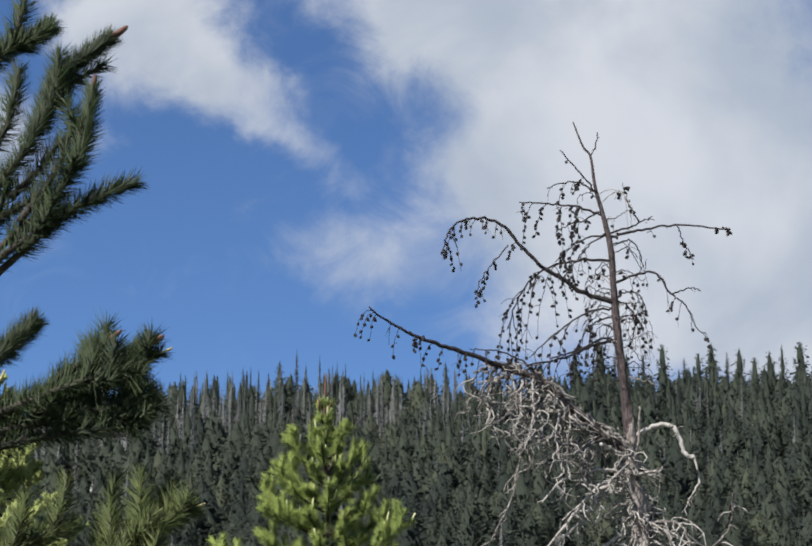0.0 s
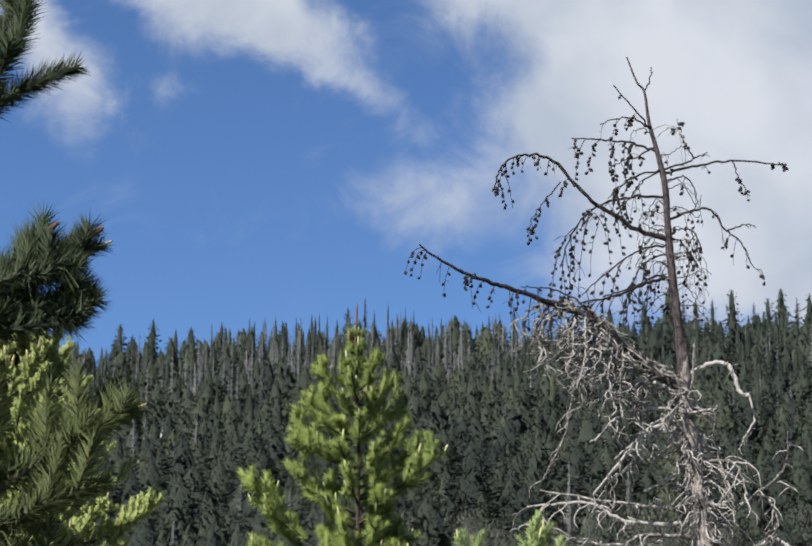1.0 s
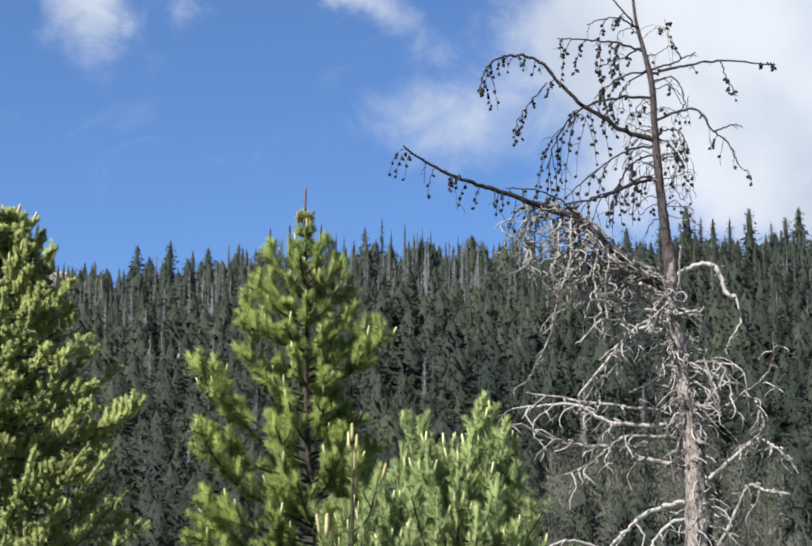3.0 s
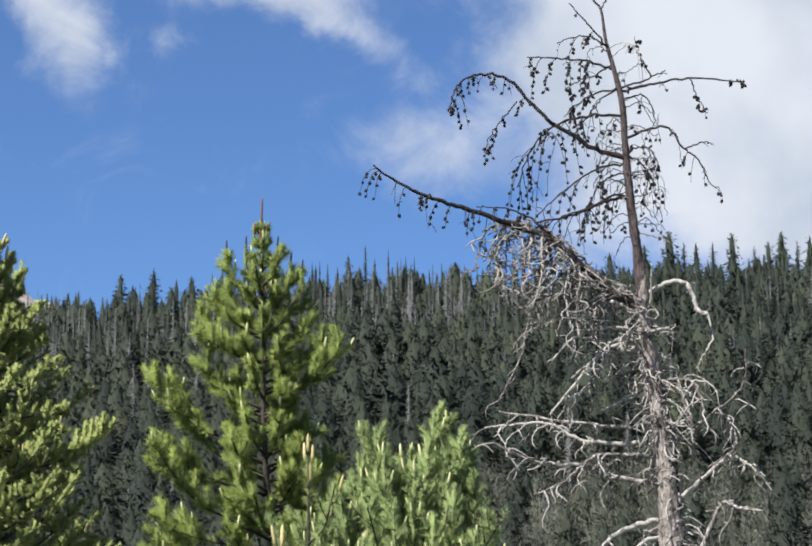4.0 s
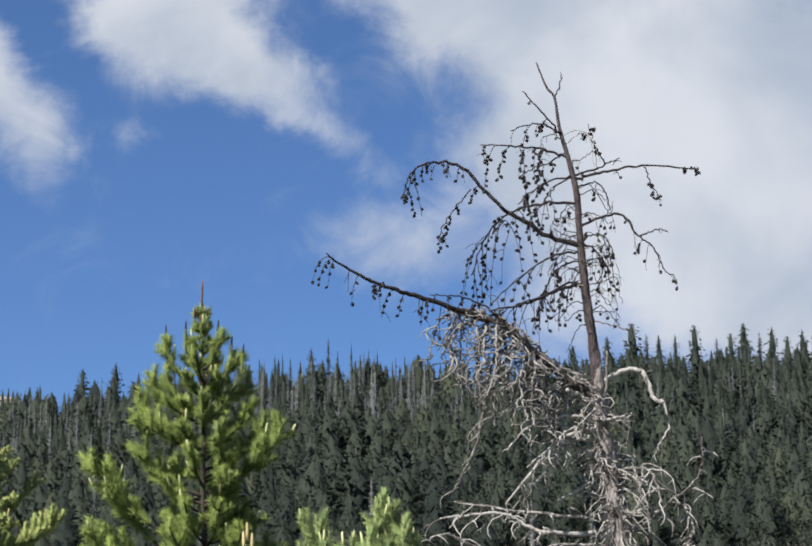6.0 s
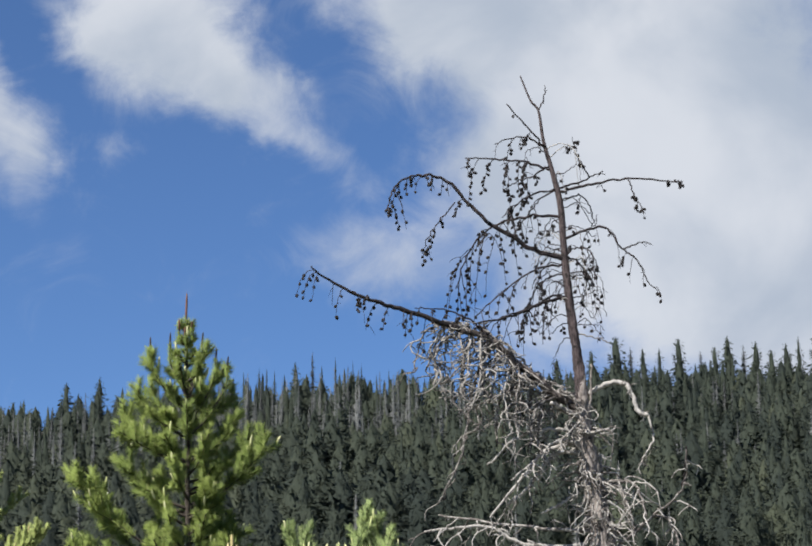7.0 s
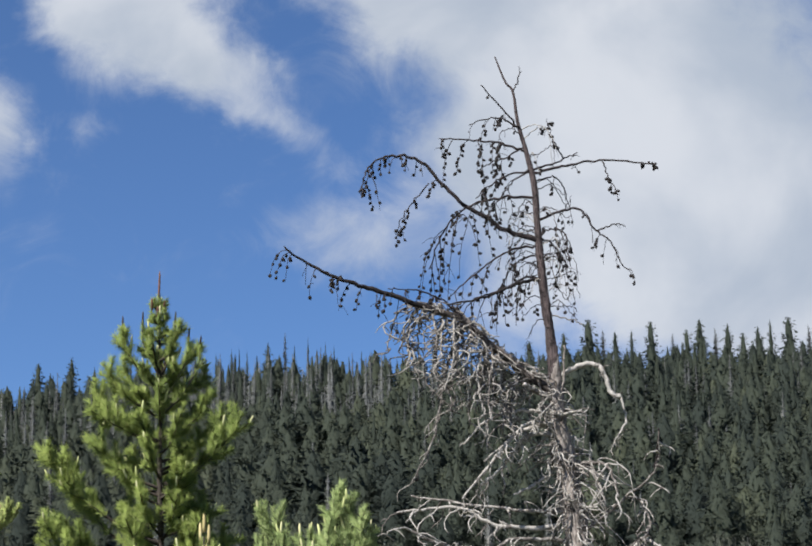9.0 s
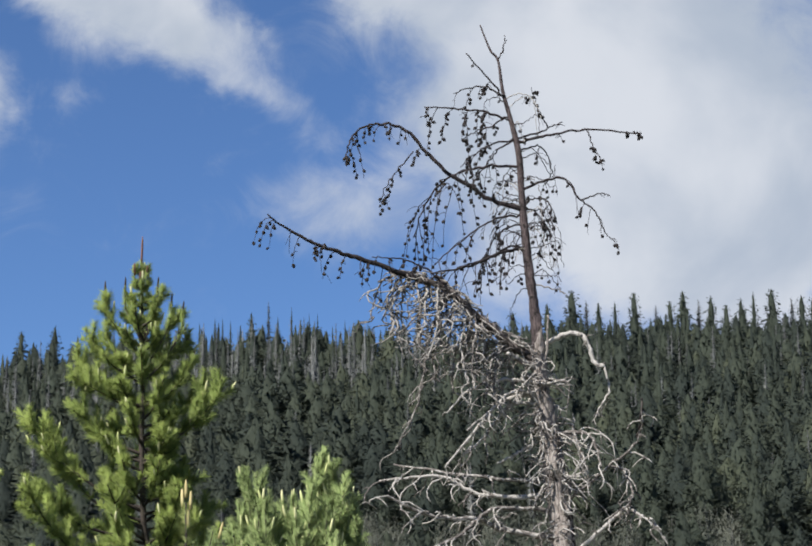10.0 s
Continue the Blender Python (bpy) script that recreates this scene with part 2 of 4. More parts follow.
def spline(ctrl, n):
    """n points on a smooth curve through the given ones."""
    c = np.array(ctrl, dtype=float)
    c = np.vstack([2 * c[0] - c[1], c, 2 * c[-1] - c[-2]])
    out = []
    for s in np.linspace(0, len(ctrl) - 1 - 1e-6, n):
        i, f = int(s), s - int(s)
        a, b, d, e = c[i], c[i + 1], c[i + 2], c[i + 3]
        out.append(0.5 * (2 * b + (d - a) * f + (2 * a - 5 * b + 4 * d - e) * f * f + (3 * b - a - 3 * d + e) * f ** 3))
    return np.array(out)


def tube(path, radii, sides=6, rng=None, rough=0.0):
    """Points and triangles of a tapered tube with closed ends."""
    path = np.asarray(path, dtype=float)
    n = len(path)
    tan = np.gradient(path, axis=0)
    tan /= np.linalg.norm(tan, axis=1)[:, None] + 1e-9
    ref = np.array([0.31, 0.93, 0.2])
    u = np.cross(tan, ref)
    u /= np.linalg.norm(u, axis=1)[:, None] + 1e-9
    w = np.cross(tan, u)
    ang = np.arange(sides) * 2 * np.pi / sides
    rad = np.repeat(np.asarray(radii, dtype=float)[:, None], sides, 1)
    if rng is not None and rough:
        rad = rad * (1 + rng.uniform(-rough, rough, rad.shape))
    ring = path[:, None] + rad[..., None] * (np.cos(ang)[None, :, None] * u[:, None] + np.sin(ang)[None, :, None] * w[:, None])
    verts = np.vstack([ring.reshape(-1, 3), path[:1], path[-1:]])
    tris = []
    for i in range(n - 1):
        for j in range(sides):
            a, b = i * sides + j, i * sides + (j + 1) % sides
            tris += [(a, b, b + sides), (a, b + sides, a + sides)]
    for j in range(sides):
        k = (j + 1) % sides
        tris += [(n * sides, k, j), (n * sides + 1, (n - 1) * sides + j, (n - 1) * sides + k)]
    return verts, np.array(tris)


def joined(pieces):
    verts, tris, at = [], [], 0
    for v, t in pieces:
        verts.append(v)
        tris.append(t + at)
        at += len(v)
    return np.vstack(verts), np.vstack(tris)


def part(name, me, parent, label=""):
    ob = new(name, me)
    ob.parent = parent
    if label:
        tagged(ob, label)
    return ob


def thing(name, at, label, category, group="", kind=""):
    e = new(name)
    e.location = at
    e.empty_display_size = 0.2
    return tagged(e, label, category, group, kind)


def place(ob, at, way=(0, 0, 1), scale=1.0, turn=0.0):
    """Sets ob with its own z axis along way."""
    q = Vector((0, 0, 1)).rotation_difference(Vector(way))
    ob.matrix_local = Matrix.Translation(Vector(at)) @ q.to_matrix().to_4x4() @ Matrix.Rotation(turn, 4, "Z") @ Matrix.Scale(scale, 4)
    return ob


# ---------------------------------------------------------------- ground
def smooth01(a, b, x):
    k = np.clip((x - a) / (b - a), 0, 1)
    return k * k * (3 - 2 * k)


def ridge_height(x):
    """Height of the forested ridge, a little lower towards the west."""
    return 104.6 + 4.5 * smooth01(-10, 110, x) - 6.0 * smooth01(-10, -110, x)


def ground_height(x, y):
    x, y = np.asarray(x, dtype=float), np.asarray(y, dtype=float)
    rise = np.clip((y - 95) / 405, 0, 1)
    hill = ridge_height(x) * (0.25 * rise * rise + 0.75 * rise) * smooth01(60, 135, y)
    over = np.clip((y - 500) / 250, 0, 1)
    hill = hill * (1 - 0.6 * over)
    bowl = 2.2 * np.sin(x * 0.045 + 1.0) * smooth01(120, 220, y) * (1 - smooth01(430, 500, y)) + 1.5 * np.sin(y * 0.06 + x * 0.02) * smooth01(120, 220, y) * (1 - smooth01(420, 500, y))
    near = -0.32 + 0.05 * np.sin(0.7 * x) * np.sin(0.5 * y + 1)
    far = np.hypot((x + 290), (y - 960) * 0.8)
    crag = np.minimum(np.maximum(0, 296 - 0.63 * far), 216 + 4 * np.sin(0.2 * x)) + 5 * np.sin(0.11 * x + 0.05 * y) * (far < 470) * np.clip((470 - far) / 200, 0, 1)
    return near + np.maximum(hill + bowl, crag * smooth01(560, 760, y))


def build_ground():
    xs = np.concatenate([-np.geomspace(2600, 150, 28), np.linspace(-142, 160, 76), np.geomspace(168, 2600, 28)])
    ys = np.concatenate([np.linspace(-2600, -60, 14), np.linspace(-40, 60, 26), np.linspace(66, 640, 90), np.linspace(660, 1300, 40), np.geomspace(1400, 4200, 10)])
    gx, gy = np.meshgrid(xs, ys)
    gz = ground_height(gx, gy)
    verts = np.stack([gx, gy, gz], -1).reshape(-1, 3)
    nx, ny = len(xs), len(ys)
    i = (np.arange(ny - 1)[:, None] * nx + np.arange(nx - 1)[None]).ravel()
    tris = np.vstack([np.stack([i, i + 1, i + nx + 1], 1), np.stack([i, i + nx + 1, i + nx], 1)])
    ob = new("ground", np_mesh("ground", verts, tris, [GROUND_MAT], smooth=True))
    tagged(ob, "forest floor rising to a wooded ridge and crag", "ground", kind="structure")


build_ground()


# ---------------------------------------------------------------- dead pine with a long low limb
SNAG_Y = 20.0
rng = np.random.default_rng(11)
snag = thing("dead_pine", (3.6, SNAG_Y, -0.45), "tall grey dead pine with bare curled limbs and hanging cones", "tree")
SNAG_AT = np.array([3.6, SNAG_Y, -0.45])


def cone_mesh():
    """A small closed pine cone with rows of scales, hanging down its own -z axis."""
    verts, tris = [], []
    rows, sides = 6, 7
    for i in range(rows):
        s = i / (rows - 1)
        r = 0.021 * math.sin(math.pi * (0.12 + 0.82 * s)) ** 0.8
        for j in range(sides):
            a = 2 * math.pi * (j + 0.5 * (i % 2)) / sides
            k = r * (1.18 if (i + j) % 2 else 0.86)
            verts.append((k * math.cos(a), k * math.sin(a), -0.055 * s))
    for i in range(rows - 1):
        for j in range(sides):
            a, b = i * sides + j, i * sides + (j + 1) % sides
            tris += [(a, b, b + sides), (a, b + sides, a + sides)]
    verts.append((0, 0, 0.004))
    verts.append((0, 0, -0.062))
    for j in range(sides):
        tris += [(len(verts) - 2, (j + 1) % sides, j), (len(verts) - 1, (rows - 1) * sides + j, (rows - 1) * sides + (j + 1) % sides)]
    return np_mesh("cone", np.array(verts), np.array(tris), [CONE_BROWN])


CONE = cone_mesh()
TRUNK_Z = (-0.5, 1.5, 3.0, 4.1, 5.12, 5.95, 6.95, 7.85, 8.25, 8.55, 8.89, 9.29)
TRUNK_X = (3.62, 3.60, 3.53, 3.48, 3.36, 3.31, 3.22, 3.18, 3.10, 3.03, 2.99, 2.81)


def limb(ctrl, r0, r1, depth=0.0, wooded=SNAG_WOOD, twigs=0, reach=0.4, sag=1.0, cones=0, thin=0.006, curl=0.0, start=0.25, bark=TWIG_WOOD, name="branch", lean0=0.0):
    """One limb of the dead pine through points (x, z), leaning depth metres back at its tip, with hanging twigs and cones."""
    n = len(ctrl)
    x0, z0 = ctrl[0]
    axis = float(np.interp(z0, TRUNK_Z, TRUNK_X))
    if name != "dead_side_stem" and abs(x0 - axis) < 0.15:
        ctrl = [(axis, z0 - 0.1 * (x0 - axis))] + list(ctrl[1:])
    pts = []
    for i, (x, z) in enumerate(ctrl):
        # limbs that lean back climb and spread, those that lean forward sink
        lean = lean0 + depth * (i / (n - 1)) ** 1.2
        pts.append((x + (x - 0.5) * lean / 21.3, SNAG_Y + lean, z + (z - 1.15) * lean / 21.3))
    path = spline(pts, 6 * n)
    path[1:-1] += rng.normal(0, 0.006, (len(path) - 2, 3))
    path -= SNAG_AT
    radii = np.linspace(r0, r1, len(path))
    v, t = tube(path, radii, 8 if r0 > 0.02 else 6, rng, 0.12)
    ob = part(name, np_mesh(name, v, t, [wooded], smooth=True), snag)
    tan = np.gradient(path, axis=0)
    for k in range(twigs):
        s = start + (1 - start) * (k + rng.uniform(0.1, 0.9)) / twigs
        i = min(int(s * (len(path) - 1)), len(path) - 1)
        d = tan[i] / np.linalg.norm(tan[i])
        side = np.array([rng.normal(0, 0.55), rng.normal(0, 0.8), rng.normal(0.0, 0.35)])
        go = 0.55 * d + side
        go /= np.linalg.norm(go)
        long = reach * rng.uniform(0.45, 1.25)
        m = 8
        ss = np.linspace(0, 1, m)[:, None]
        droop = sag * rng.uniform(0.6, 1.3)
        way = path[i] + go * long * (ss - 0.35 * ss ** 2) + np.array([0, 0, -1.0]) * droop * long * (ss ** 1.8)
        if curl:
            ph = rng.uniform(0, 6.28, 2)
            way = way + curl * long * ss * np.stack([np.sin(5 * ss[:, 0] + ph[0]), np.cos(4 * ss[:, 0] + ph[1]), 0.5 * np.sin(6 * ss[:, 0] + ph[1])], 1)
            way -= way[0] - path[i]
        way[1:] += rng.normal(0, 0.012 * long, (m - 1, 3))
        v, t = tube(way, np.linspace(thin, thin * 0.45, m), 5, rng, 0.1)
        pieces = [(v, t)]
        for side_twig in range(rng.integers(0, 3)):
            q = rng.integers(2, m - 1)
            off = rng.normal(0, 1, 3) * np.array([1, 1, 0.6])
            off /= np.linalg.norm(off)
            l2 = long * rng.uniform(0.2, 0.45)
            s2 = np.linspace(0, 1, 5)[:, None]
            w2 = way[q] + off * l2 * s2 + np.array([0, 0, -0.6 * l2]) * s2 ** 2
            pieces.append(tube(w2, np.linspace(thin * 0.7, thin * 0.35, 5), 4))
        v, t = joined(pieces)
        part("twig", np_mesh("twig", v, t, [bark], smooth=True), ob)
        many = rng.poisson(cones) if cones else 0
        for c in range(many):
            f = min(1.0, 0.25 + 0.75 * (c + rng.uniform(0.4, 1.0)) / many)
            j = f * (m - 1)
            p = way[int(j)] + (way[min(int(j) + 1, m - 1)] - way[int(j)]) * (j - int(j))
            a = rng.uniform(0, 6.28)
            out = np.array([math.cos(a), math.sin(a), -rng.uniform(0.3, 1.6)])
            cone = part("cone", CONE, ob)
            place(cone, p + 0.004 * out, -out, rng.uniform(0.6, 0.92), rng.uniform(0, 6))
    return ob


def build_snag():
    trunk_line = [(3.62, -0.5), (3.60, 1.5), (3.53, 3.0), (3.52, 3.54), (3.48, 4.10), (3.43, 4.60), (3.36, 5.12), (3.32, 5.45), (3.31, 5.95),
                  (3.26, 6.45), (3.22, 6.95), (3.195, 7.45), (3.18, 7.85), (3.10, 8.25), (3.03, 8.55), (2.99, 8.89), (2.91, 9.01), (2.81, 9.29)]
    path = spline([(x, SNAG_Y, z) for x, z in trunk_line], 300) - SNAG_AT
    zs = path[:, 2] + SNAG_AT[2]
    rad = np.interp(zs, [-0.5, 1, 3, 4.5, 5.2, 6, 7, 8, 8.5, 8.9, 9.3], [0.20, 0.16, 0.128, 0.104, 0.082, 0.058, 0.042, 0.031, 0.020, 0.013, 0.007])
    v, t = tube(path, rad, 16)
    for i in range(len(v)):
        p = Vector(v[i])
        r = float(np.interp(p.z + SNAG_AT[2], [-0.5, 3, 6, 9], [0.19, 0.118, 0.068, 0.01]))
        k = noise.noise(Vector((p.x * 16, p.y * 16, p.z * 2.6))) * 0.6 + noise.noise(p * 24) * 0.38 + noise.noise(Vector((p.x * 40, p.y * 40, p.z * 9))) * 0.3
        centre = path[np.argmin(np.abs(path[:, 2] - p.z))]
        v[i] += (v[i] - centre) * np.array([1, 1, 0]) * k * min(0.6, r * 8)
    bark_kept = v[t].mean(1)[:, 2] + 0.35 * np.sin(9 * v[t].mean(1)[:, 0]) + 0.25 * np.sin(21 * v[t].mean(1)[:, 1]) > 5.95
    part("trunk", np_mesh("trunk", v, t, [TRUNK_WOOD, SNAG_BARK], bark_kept.astype(int), smooth=True), snag, "fissured grey-brown trunk stripped of bark")
    dark = dict(wooded=DARK_TWIG, bark=DARK_TWIG)
    # crown above the long limb: dark fine limbs hung with cones
    limb([(2.99, 8.89), (3.06, 9.05), (3.07, 9.18)], 0.009, 0.004, -0.1, twigs=2, reach=0.1, sag=0.1, **dark)
    limb([(3.02, 8.45), (2.91, 8.65), (2.65, 8.97)], 0.012, 0.006, -0.2, twigs=3, reach=0.14, cones=2, thin=0.004, **dark)
    limb([(3.04, 8.45), (2.87, 8.59), (2.70, 8.59), (2.51, 8.52)], 0.011, 0.005, 0.2, twigs=5, reach=0.22, cones=3, thin=0.004, **dark)
    limb([(3.07, 8.23), (2.83, 8.31), (2.49, 8.36), (2.19, 8.37)], 0.014, 0.006, -0.3, twigs=7, reach=0.34, cones=6, sag=1.4, thin=0.005, **dark)
    limb([(3.15, 7.24), (2.91, 7.34), (2.43, 7.65), (2.21, 7.88), (1.98, 8.12), (1.74, 8.18), (1.55, 8.14), (1.42, 8.02), (1.34, 7.77)], 0.026, 0.006, -0.25, twigs=13, reach=0.2, cones=3.5, sag=1.3, thin=0.005, start=0.4, **dark)
    limb([(2.07, 7.88), (1.93, 7.71), (1.78, 7.51), (1.71, 7.32)], 0.008, 0.004, 0.1, twigs=5, reach=0.14, cones=3, thin=0.004, **dark)
    limb([(3.12, 7.71), (2.85, 7.72), (2.54, 7.65), (2.32, 7.50), (2.17, 7.28), (2.05, 6.94)], 0.015, 0.006, 0.3, twigs=17, reach=0.46, cones=6.5, sag=1.5, thin=0.005, **dark)
    limb([(3.08, 8.00), (2.89, 7.96), (2.70, 7.84), (2.56, 7.71)], 0.011, 0.005, -0.4, twigs=6, reach=0.26, cones=4, thin=0.005, **dark)
    limb([(3.08, 8.00), (2.96, 7.90), (2.81, 7.71), (2.67, 7.51)], 0.010, 0.005, 0.4, twigs=5, reach=0.3, cones=3, thin=0.005, **dark)
    limb([(3.06, 8.28), (2.90, 8.16), (2.76, 8.12), (2.60, 8.02)], 0.010, 0.005, 0.5, twigs=5, reach=0.24, cones=4, thin=0.004, **dark)
    limb([(3.21, 7.98), (3.46, 8.06), (3.91, 8.12), (4.46, 8.08)], 0.017, 0.007, -0.1, twigs=3, reach=0.16, sag=0.8, cones=1, thin=0.005, **dark)
    limb([(3.91, 8.11), (3.98, 7.90), (4.08, 7.74)], 0.008, 0.004, -0.1, twigs=4, reach=0.07, cones=2, thin=0.004, **dark)
    limb([(4.40, 8.10), (4.46, 8.08), (4.49, 8.085)], 0.008, 0.005, -0.1, twigs=2, reach=0.04, cones=2, thin=0.004, **dark)
    limb([(3.21, 8.02), (3.42, 8.10), (3.65, 8.21)], 0.013, 0.006, 0.3, twigs=2, reach=0.12, sag=0.2, **dark)
    limb([(3.50, 8.14), (3.39, 8.37), (3.34, 8.59)], 0.008, 0.003, 0.2, twigs=6, reach=0.08, cones=2, sag=0.2, thin=0.003, **dark)
    limb([(3.27, 7.47), (3.48, 7.57), (3.66, 7.57), (3.80, 7.36), (3.95, 7.24), (4.08, 6.97), (4.16, 6.93)], 0.015, 0.004, -0.3, twigs=9, reach=0.16, cones=1.6, thin=0.004, **dark)
    limb([(3.82, 7.35), (4.01, 7.42), (4.12, 7.40)], 0.009, 0.004, -0.3, twigs=3, reach=0.1, sag=0.4, thin=0.003, **dark)
    limb([(3.24, 7.90), (3.38, 7.94), (3.48, 7.84), (3.52, 7.67), (3.45, 7.51)], 0.009, 0.004, 0.3, twigs=4, reach=0.2, cones=1, thin=0.004, **dark)
    limb([(3.22, 7.30), (3.36, 7.38), (3.48, 7.30), (3.50, 7.10)], 0.010, 0.004, -0.3, twigs=10, reach=0.3, cones=2, sag=1.2, thin=0.004, **dark)
    limb([(3.22, 7.25), (3.34, 7.22), (3.42, 7.05), (3.40, 6.86)], 0.009, 0.004, 0.3, twigs=8, reach=0.28, cones=1.2, sag=1.0, thin=0.004, **dark)
    limb([(3.16, 7.18), (2.94, 7.15), (2.64, 6.98), (2.26, 6.65)], 0.013, 0.006, -0.4, twigs=9, reach=0.34, cones=3, thin=0.005, **dark)
    limb([(3.17, 7.10), (2.98, 7.02), (2.84, 6.84), (2.78, 6.60)], 0.010, 0.005, 0.4, twigs=8, reach=0.3, cones=3, thin=0.005, **dark)
    limb([(3.20, 6.84), (3.00, 6.79), (2.62, 6.64), (2.22, 6.56)], 0.020, 0.008, -0.3, twigs=9, reach=0.3, cones=2, thin=0.006, **dark)
    limb([(3.22, 6.74), (3.10, 6.86), (2.80, 6.72), (2.50, 6.62)], 0.014, 0.008, 0.4, twigs=7, reach=0.34, cones=2, thin=0.006, **dark)
    # the long limb on which a bird could perch, and the curls that hang from it
    long_limb = [(3.30, 5.62), (3.00, 5.84), (2.68, 6.12), (2.39, 6.39), (2.10, 6.50), (1.60, 6.69), (1.24, 6.80), (0.80, 7.01), (0.55, 7.20)]
    limb(long_limb[:5], 0.050, 0.030, -0.24, LIMB_WOOD, twigs=6, reach=0.3, sag=0.7, curl=0.4, thin=0.008, bark=CURL_WOOD)
    limb(long_limb[4:], 0.030, 0.008, -0.36, twigs=14, reach=0.30, cones=3.6, sag=1.35, thin=0.005, start=0.15, lean0=-0.24, **dark)
    limb([(2.50, 6.30), (2.20, 6.60), (1.90, 6.72), (1.62, 6.74)], 0.012, 0.005, -0.5, twigs=7, reach=0.26, cones=2.5, thin=0.005, **dark)
    for k in range(38):
        x0 = 1.95 + 1.20 * (k / 37) ** 0.85
        z0 = float(np.interp(x0, [1.6, 2.1, 2.39, 2.68, 3.0, 3.3], [6.69, 6.50, 6.39, 6.12, 5.84, 5.62]))
        deep = -0.55 * (3.3 - x0) / 2.75
        out = rng.uniform(-0.42, -0.02) if k % 4 else rng.uniform(0.0, 0.28)
        up = rng.uniform(-0.05, 0.14)
        drop = rng.uniform(0.38, 0.85)
        limb([(x0, z0), (x0 + 0.4 * out, z0 + up), (x0 + 0.9 * out, z0 + 0.55 * up - 0.12 * drop), (x0 + 1.15 * out, z0 - 0.5 * drop), (x0 + 1.0 * out + rng.uniform(-0.15, 0.1), z0 - 0.9 * drop)],
             rng.uniform(0.011, 0.018), 0.007, deep + rng.uniform(-0.6, 0.5), CURL_WOOD, twigs=7, reach=0.28, sag=0.55, thin=0.0105, curl=0.62, start=0.15, bark=CURL_WOOD)
    limb([(2.41, 6.41), (2.25, 6.05), (2.14, 5.63), (2.05, 5.17), (1.81, 4.70)], 0.017, 0.007, -0.5, CURL_WOOD, twigs=14, reach=0.22, sag=0.6, thin=0.0085, curl=0.3, cones=0.4, bark=CURL_WOOD)
    limb([(3.24, 5.56), (3.12, 5.64), (3.00, 5.72)], 0.034, 0.024, -0.25, TWIG_WOOD, name="stub")
    # crooked limb towards the right
    limb([(3.36, 5.77), (3.55, 5.90), (3.75, 5.91), (3.82, 5.84), (3.89, 5.62), (3.99, 5.57)], 0.029, 0.021, -0.15, TWIG_WOOD, twigs=4, reach=0.2, sag=-0.1, thin=0.007, curl=0.1, start=0.4)
    limb([(3.99, 5.57), (4.03, 5.32), (3.92, 5.14), (3.88, 5.05)], 0.012, 0.006, -0.15, TWIG_WOOD, twigs=6, reach=0.16, sag=0.7, thin=0.007, curl=0.25)
    limb([(3.39, 5.44), (3.41, 5.80), (3.42, 6.12)], 0.016, 0.009, -0.12, name="stub")
    limb([(3.27, 6.44), (3.40, 6.42), (3.55, 6.38), (3.62, 6.34)], 0.008, 0.006, -0.05, name="stub")
    # fan of pale limbs below
    fan = dict(wooded=TWIG_WOOD, sag=0.55, thin=0.011, curl=0.2)
    limb([(3.31, 5.40), (2.93, 5.44), (2.59, 5.33), (2.36, 5.10)], 0.020, 0.009, -0.3, twigs=4, reach=0.25, **fan)
    limb([(3.26, 5.31), (2.92, 5.21), (2.67, 4.95), (2.33, 4.54)], 0.024, 0.010, -0.5, twigs=8, reach=0.28, **fan)
    limb([(3.26, 5.17), (3.01, 5.17), (2.71, 4.83), (2.50, 4.66)], 0.022, 0.010, 0.2, twigs=8, reach=0.28, **fan)
    limb([(3.30, 5.25), (3.05, 5.32), (2.80, 5.12), (2.56, 4.92)], 0.020, 0.009, -0.6, twigs=7, reach=0.25, **fan)
    limb([(3.18, 5.42), (3.36, 5.40), (3.58, 5.44)], 0.020, 0.010, -0.3, twigs=4, reach=0.2, **fan)
    limb([(3.20, 4.76), (3.03, 4.66), (2.85, 4.58)], 0.016, 0.010, -0.3, twigs=2, reach=0.15, **fan)
    limb([(3.38, 3.79), (2.89, 3.91), (2.65, 4.01), (2.19, 4.06), (1.74, 4.26)], 0.033, 0.013, -0.4, twigs=16, reach=0.42, **fan)
    limb([(3.30, 4.25), (2.69, 4.26), (2.28, 4.45), (1.66, 4.41)], 0.026, 0.011, 0.1, twigs=14, reach=0.4, **fan)
    limb([(3.30, 4.36), (2.49, 4.47), (1.81, 4.58)], 0.021, 0.009, 0.4, twigs=10, reach=0.28, **fan)
    limb([(3.36, 4.08), (2.81, 4.12), (2.48, 3.87), (2.15, 3.73)], 0.025, 0.010, -0.6, twigs=9, reach=0.36, **fan)
    limb([(3.44, 3.46), (3.08, 3.38), (2.79, 3.17), (2.62, 2.99), (2.4, 2.6)], 0.030, 0.013, -0.3, twigs=6, reach=0.34, **fan)
    limb([(3.44, 3.33), (3.20, 3.21), (3.03, 2.99), (2.9, 2.7)], 0.022, 0.010, -0.2, twigs=5, reach=0.3, **fan)
    limb([(3.50, 2.80), (2.86, 2.86), (2.46, 3.01), (2.21, 3.07), (2.01, 3.01)], 0.030, 0.013, -0.4, twigs=7, reach=0.3, **fan)
    limb([(3.46, 4.86), (3.66, 4.90), (3.83, 4.83), (3.92, 4.53)], 0.020, 0.010, -0.4, twigs=9, reach=0.4, **fan)
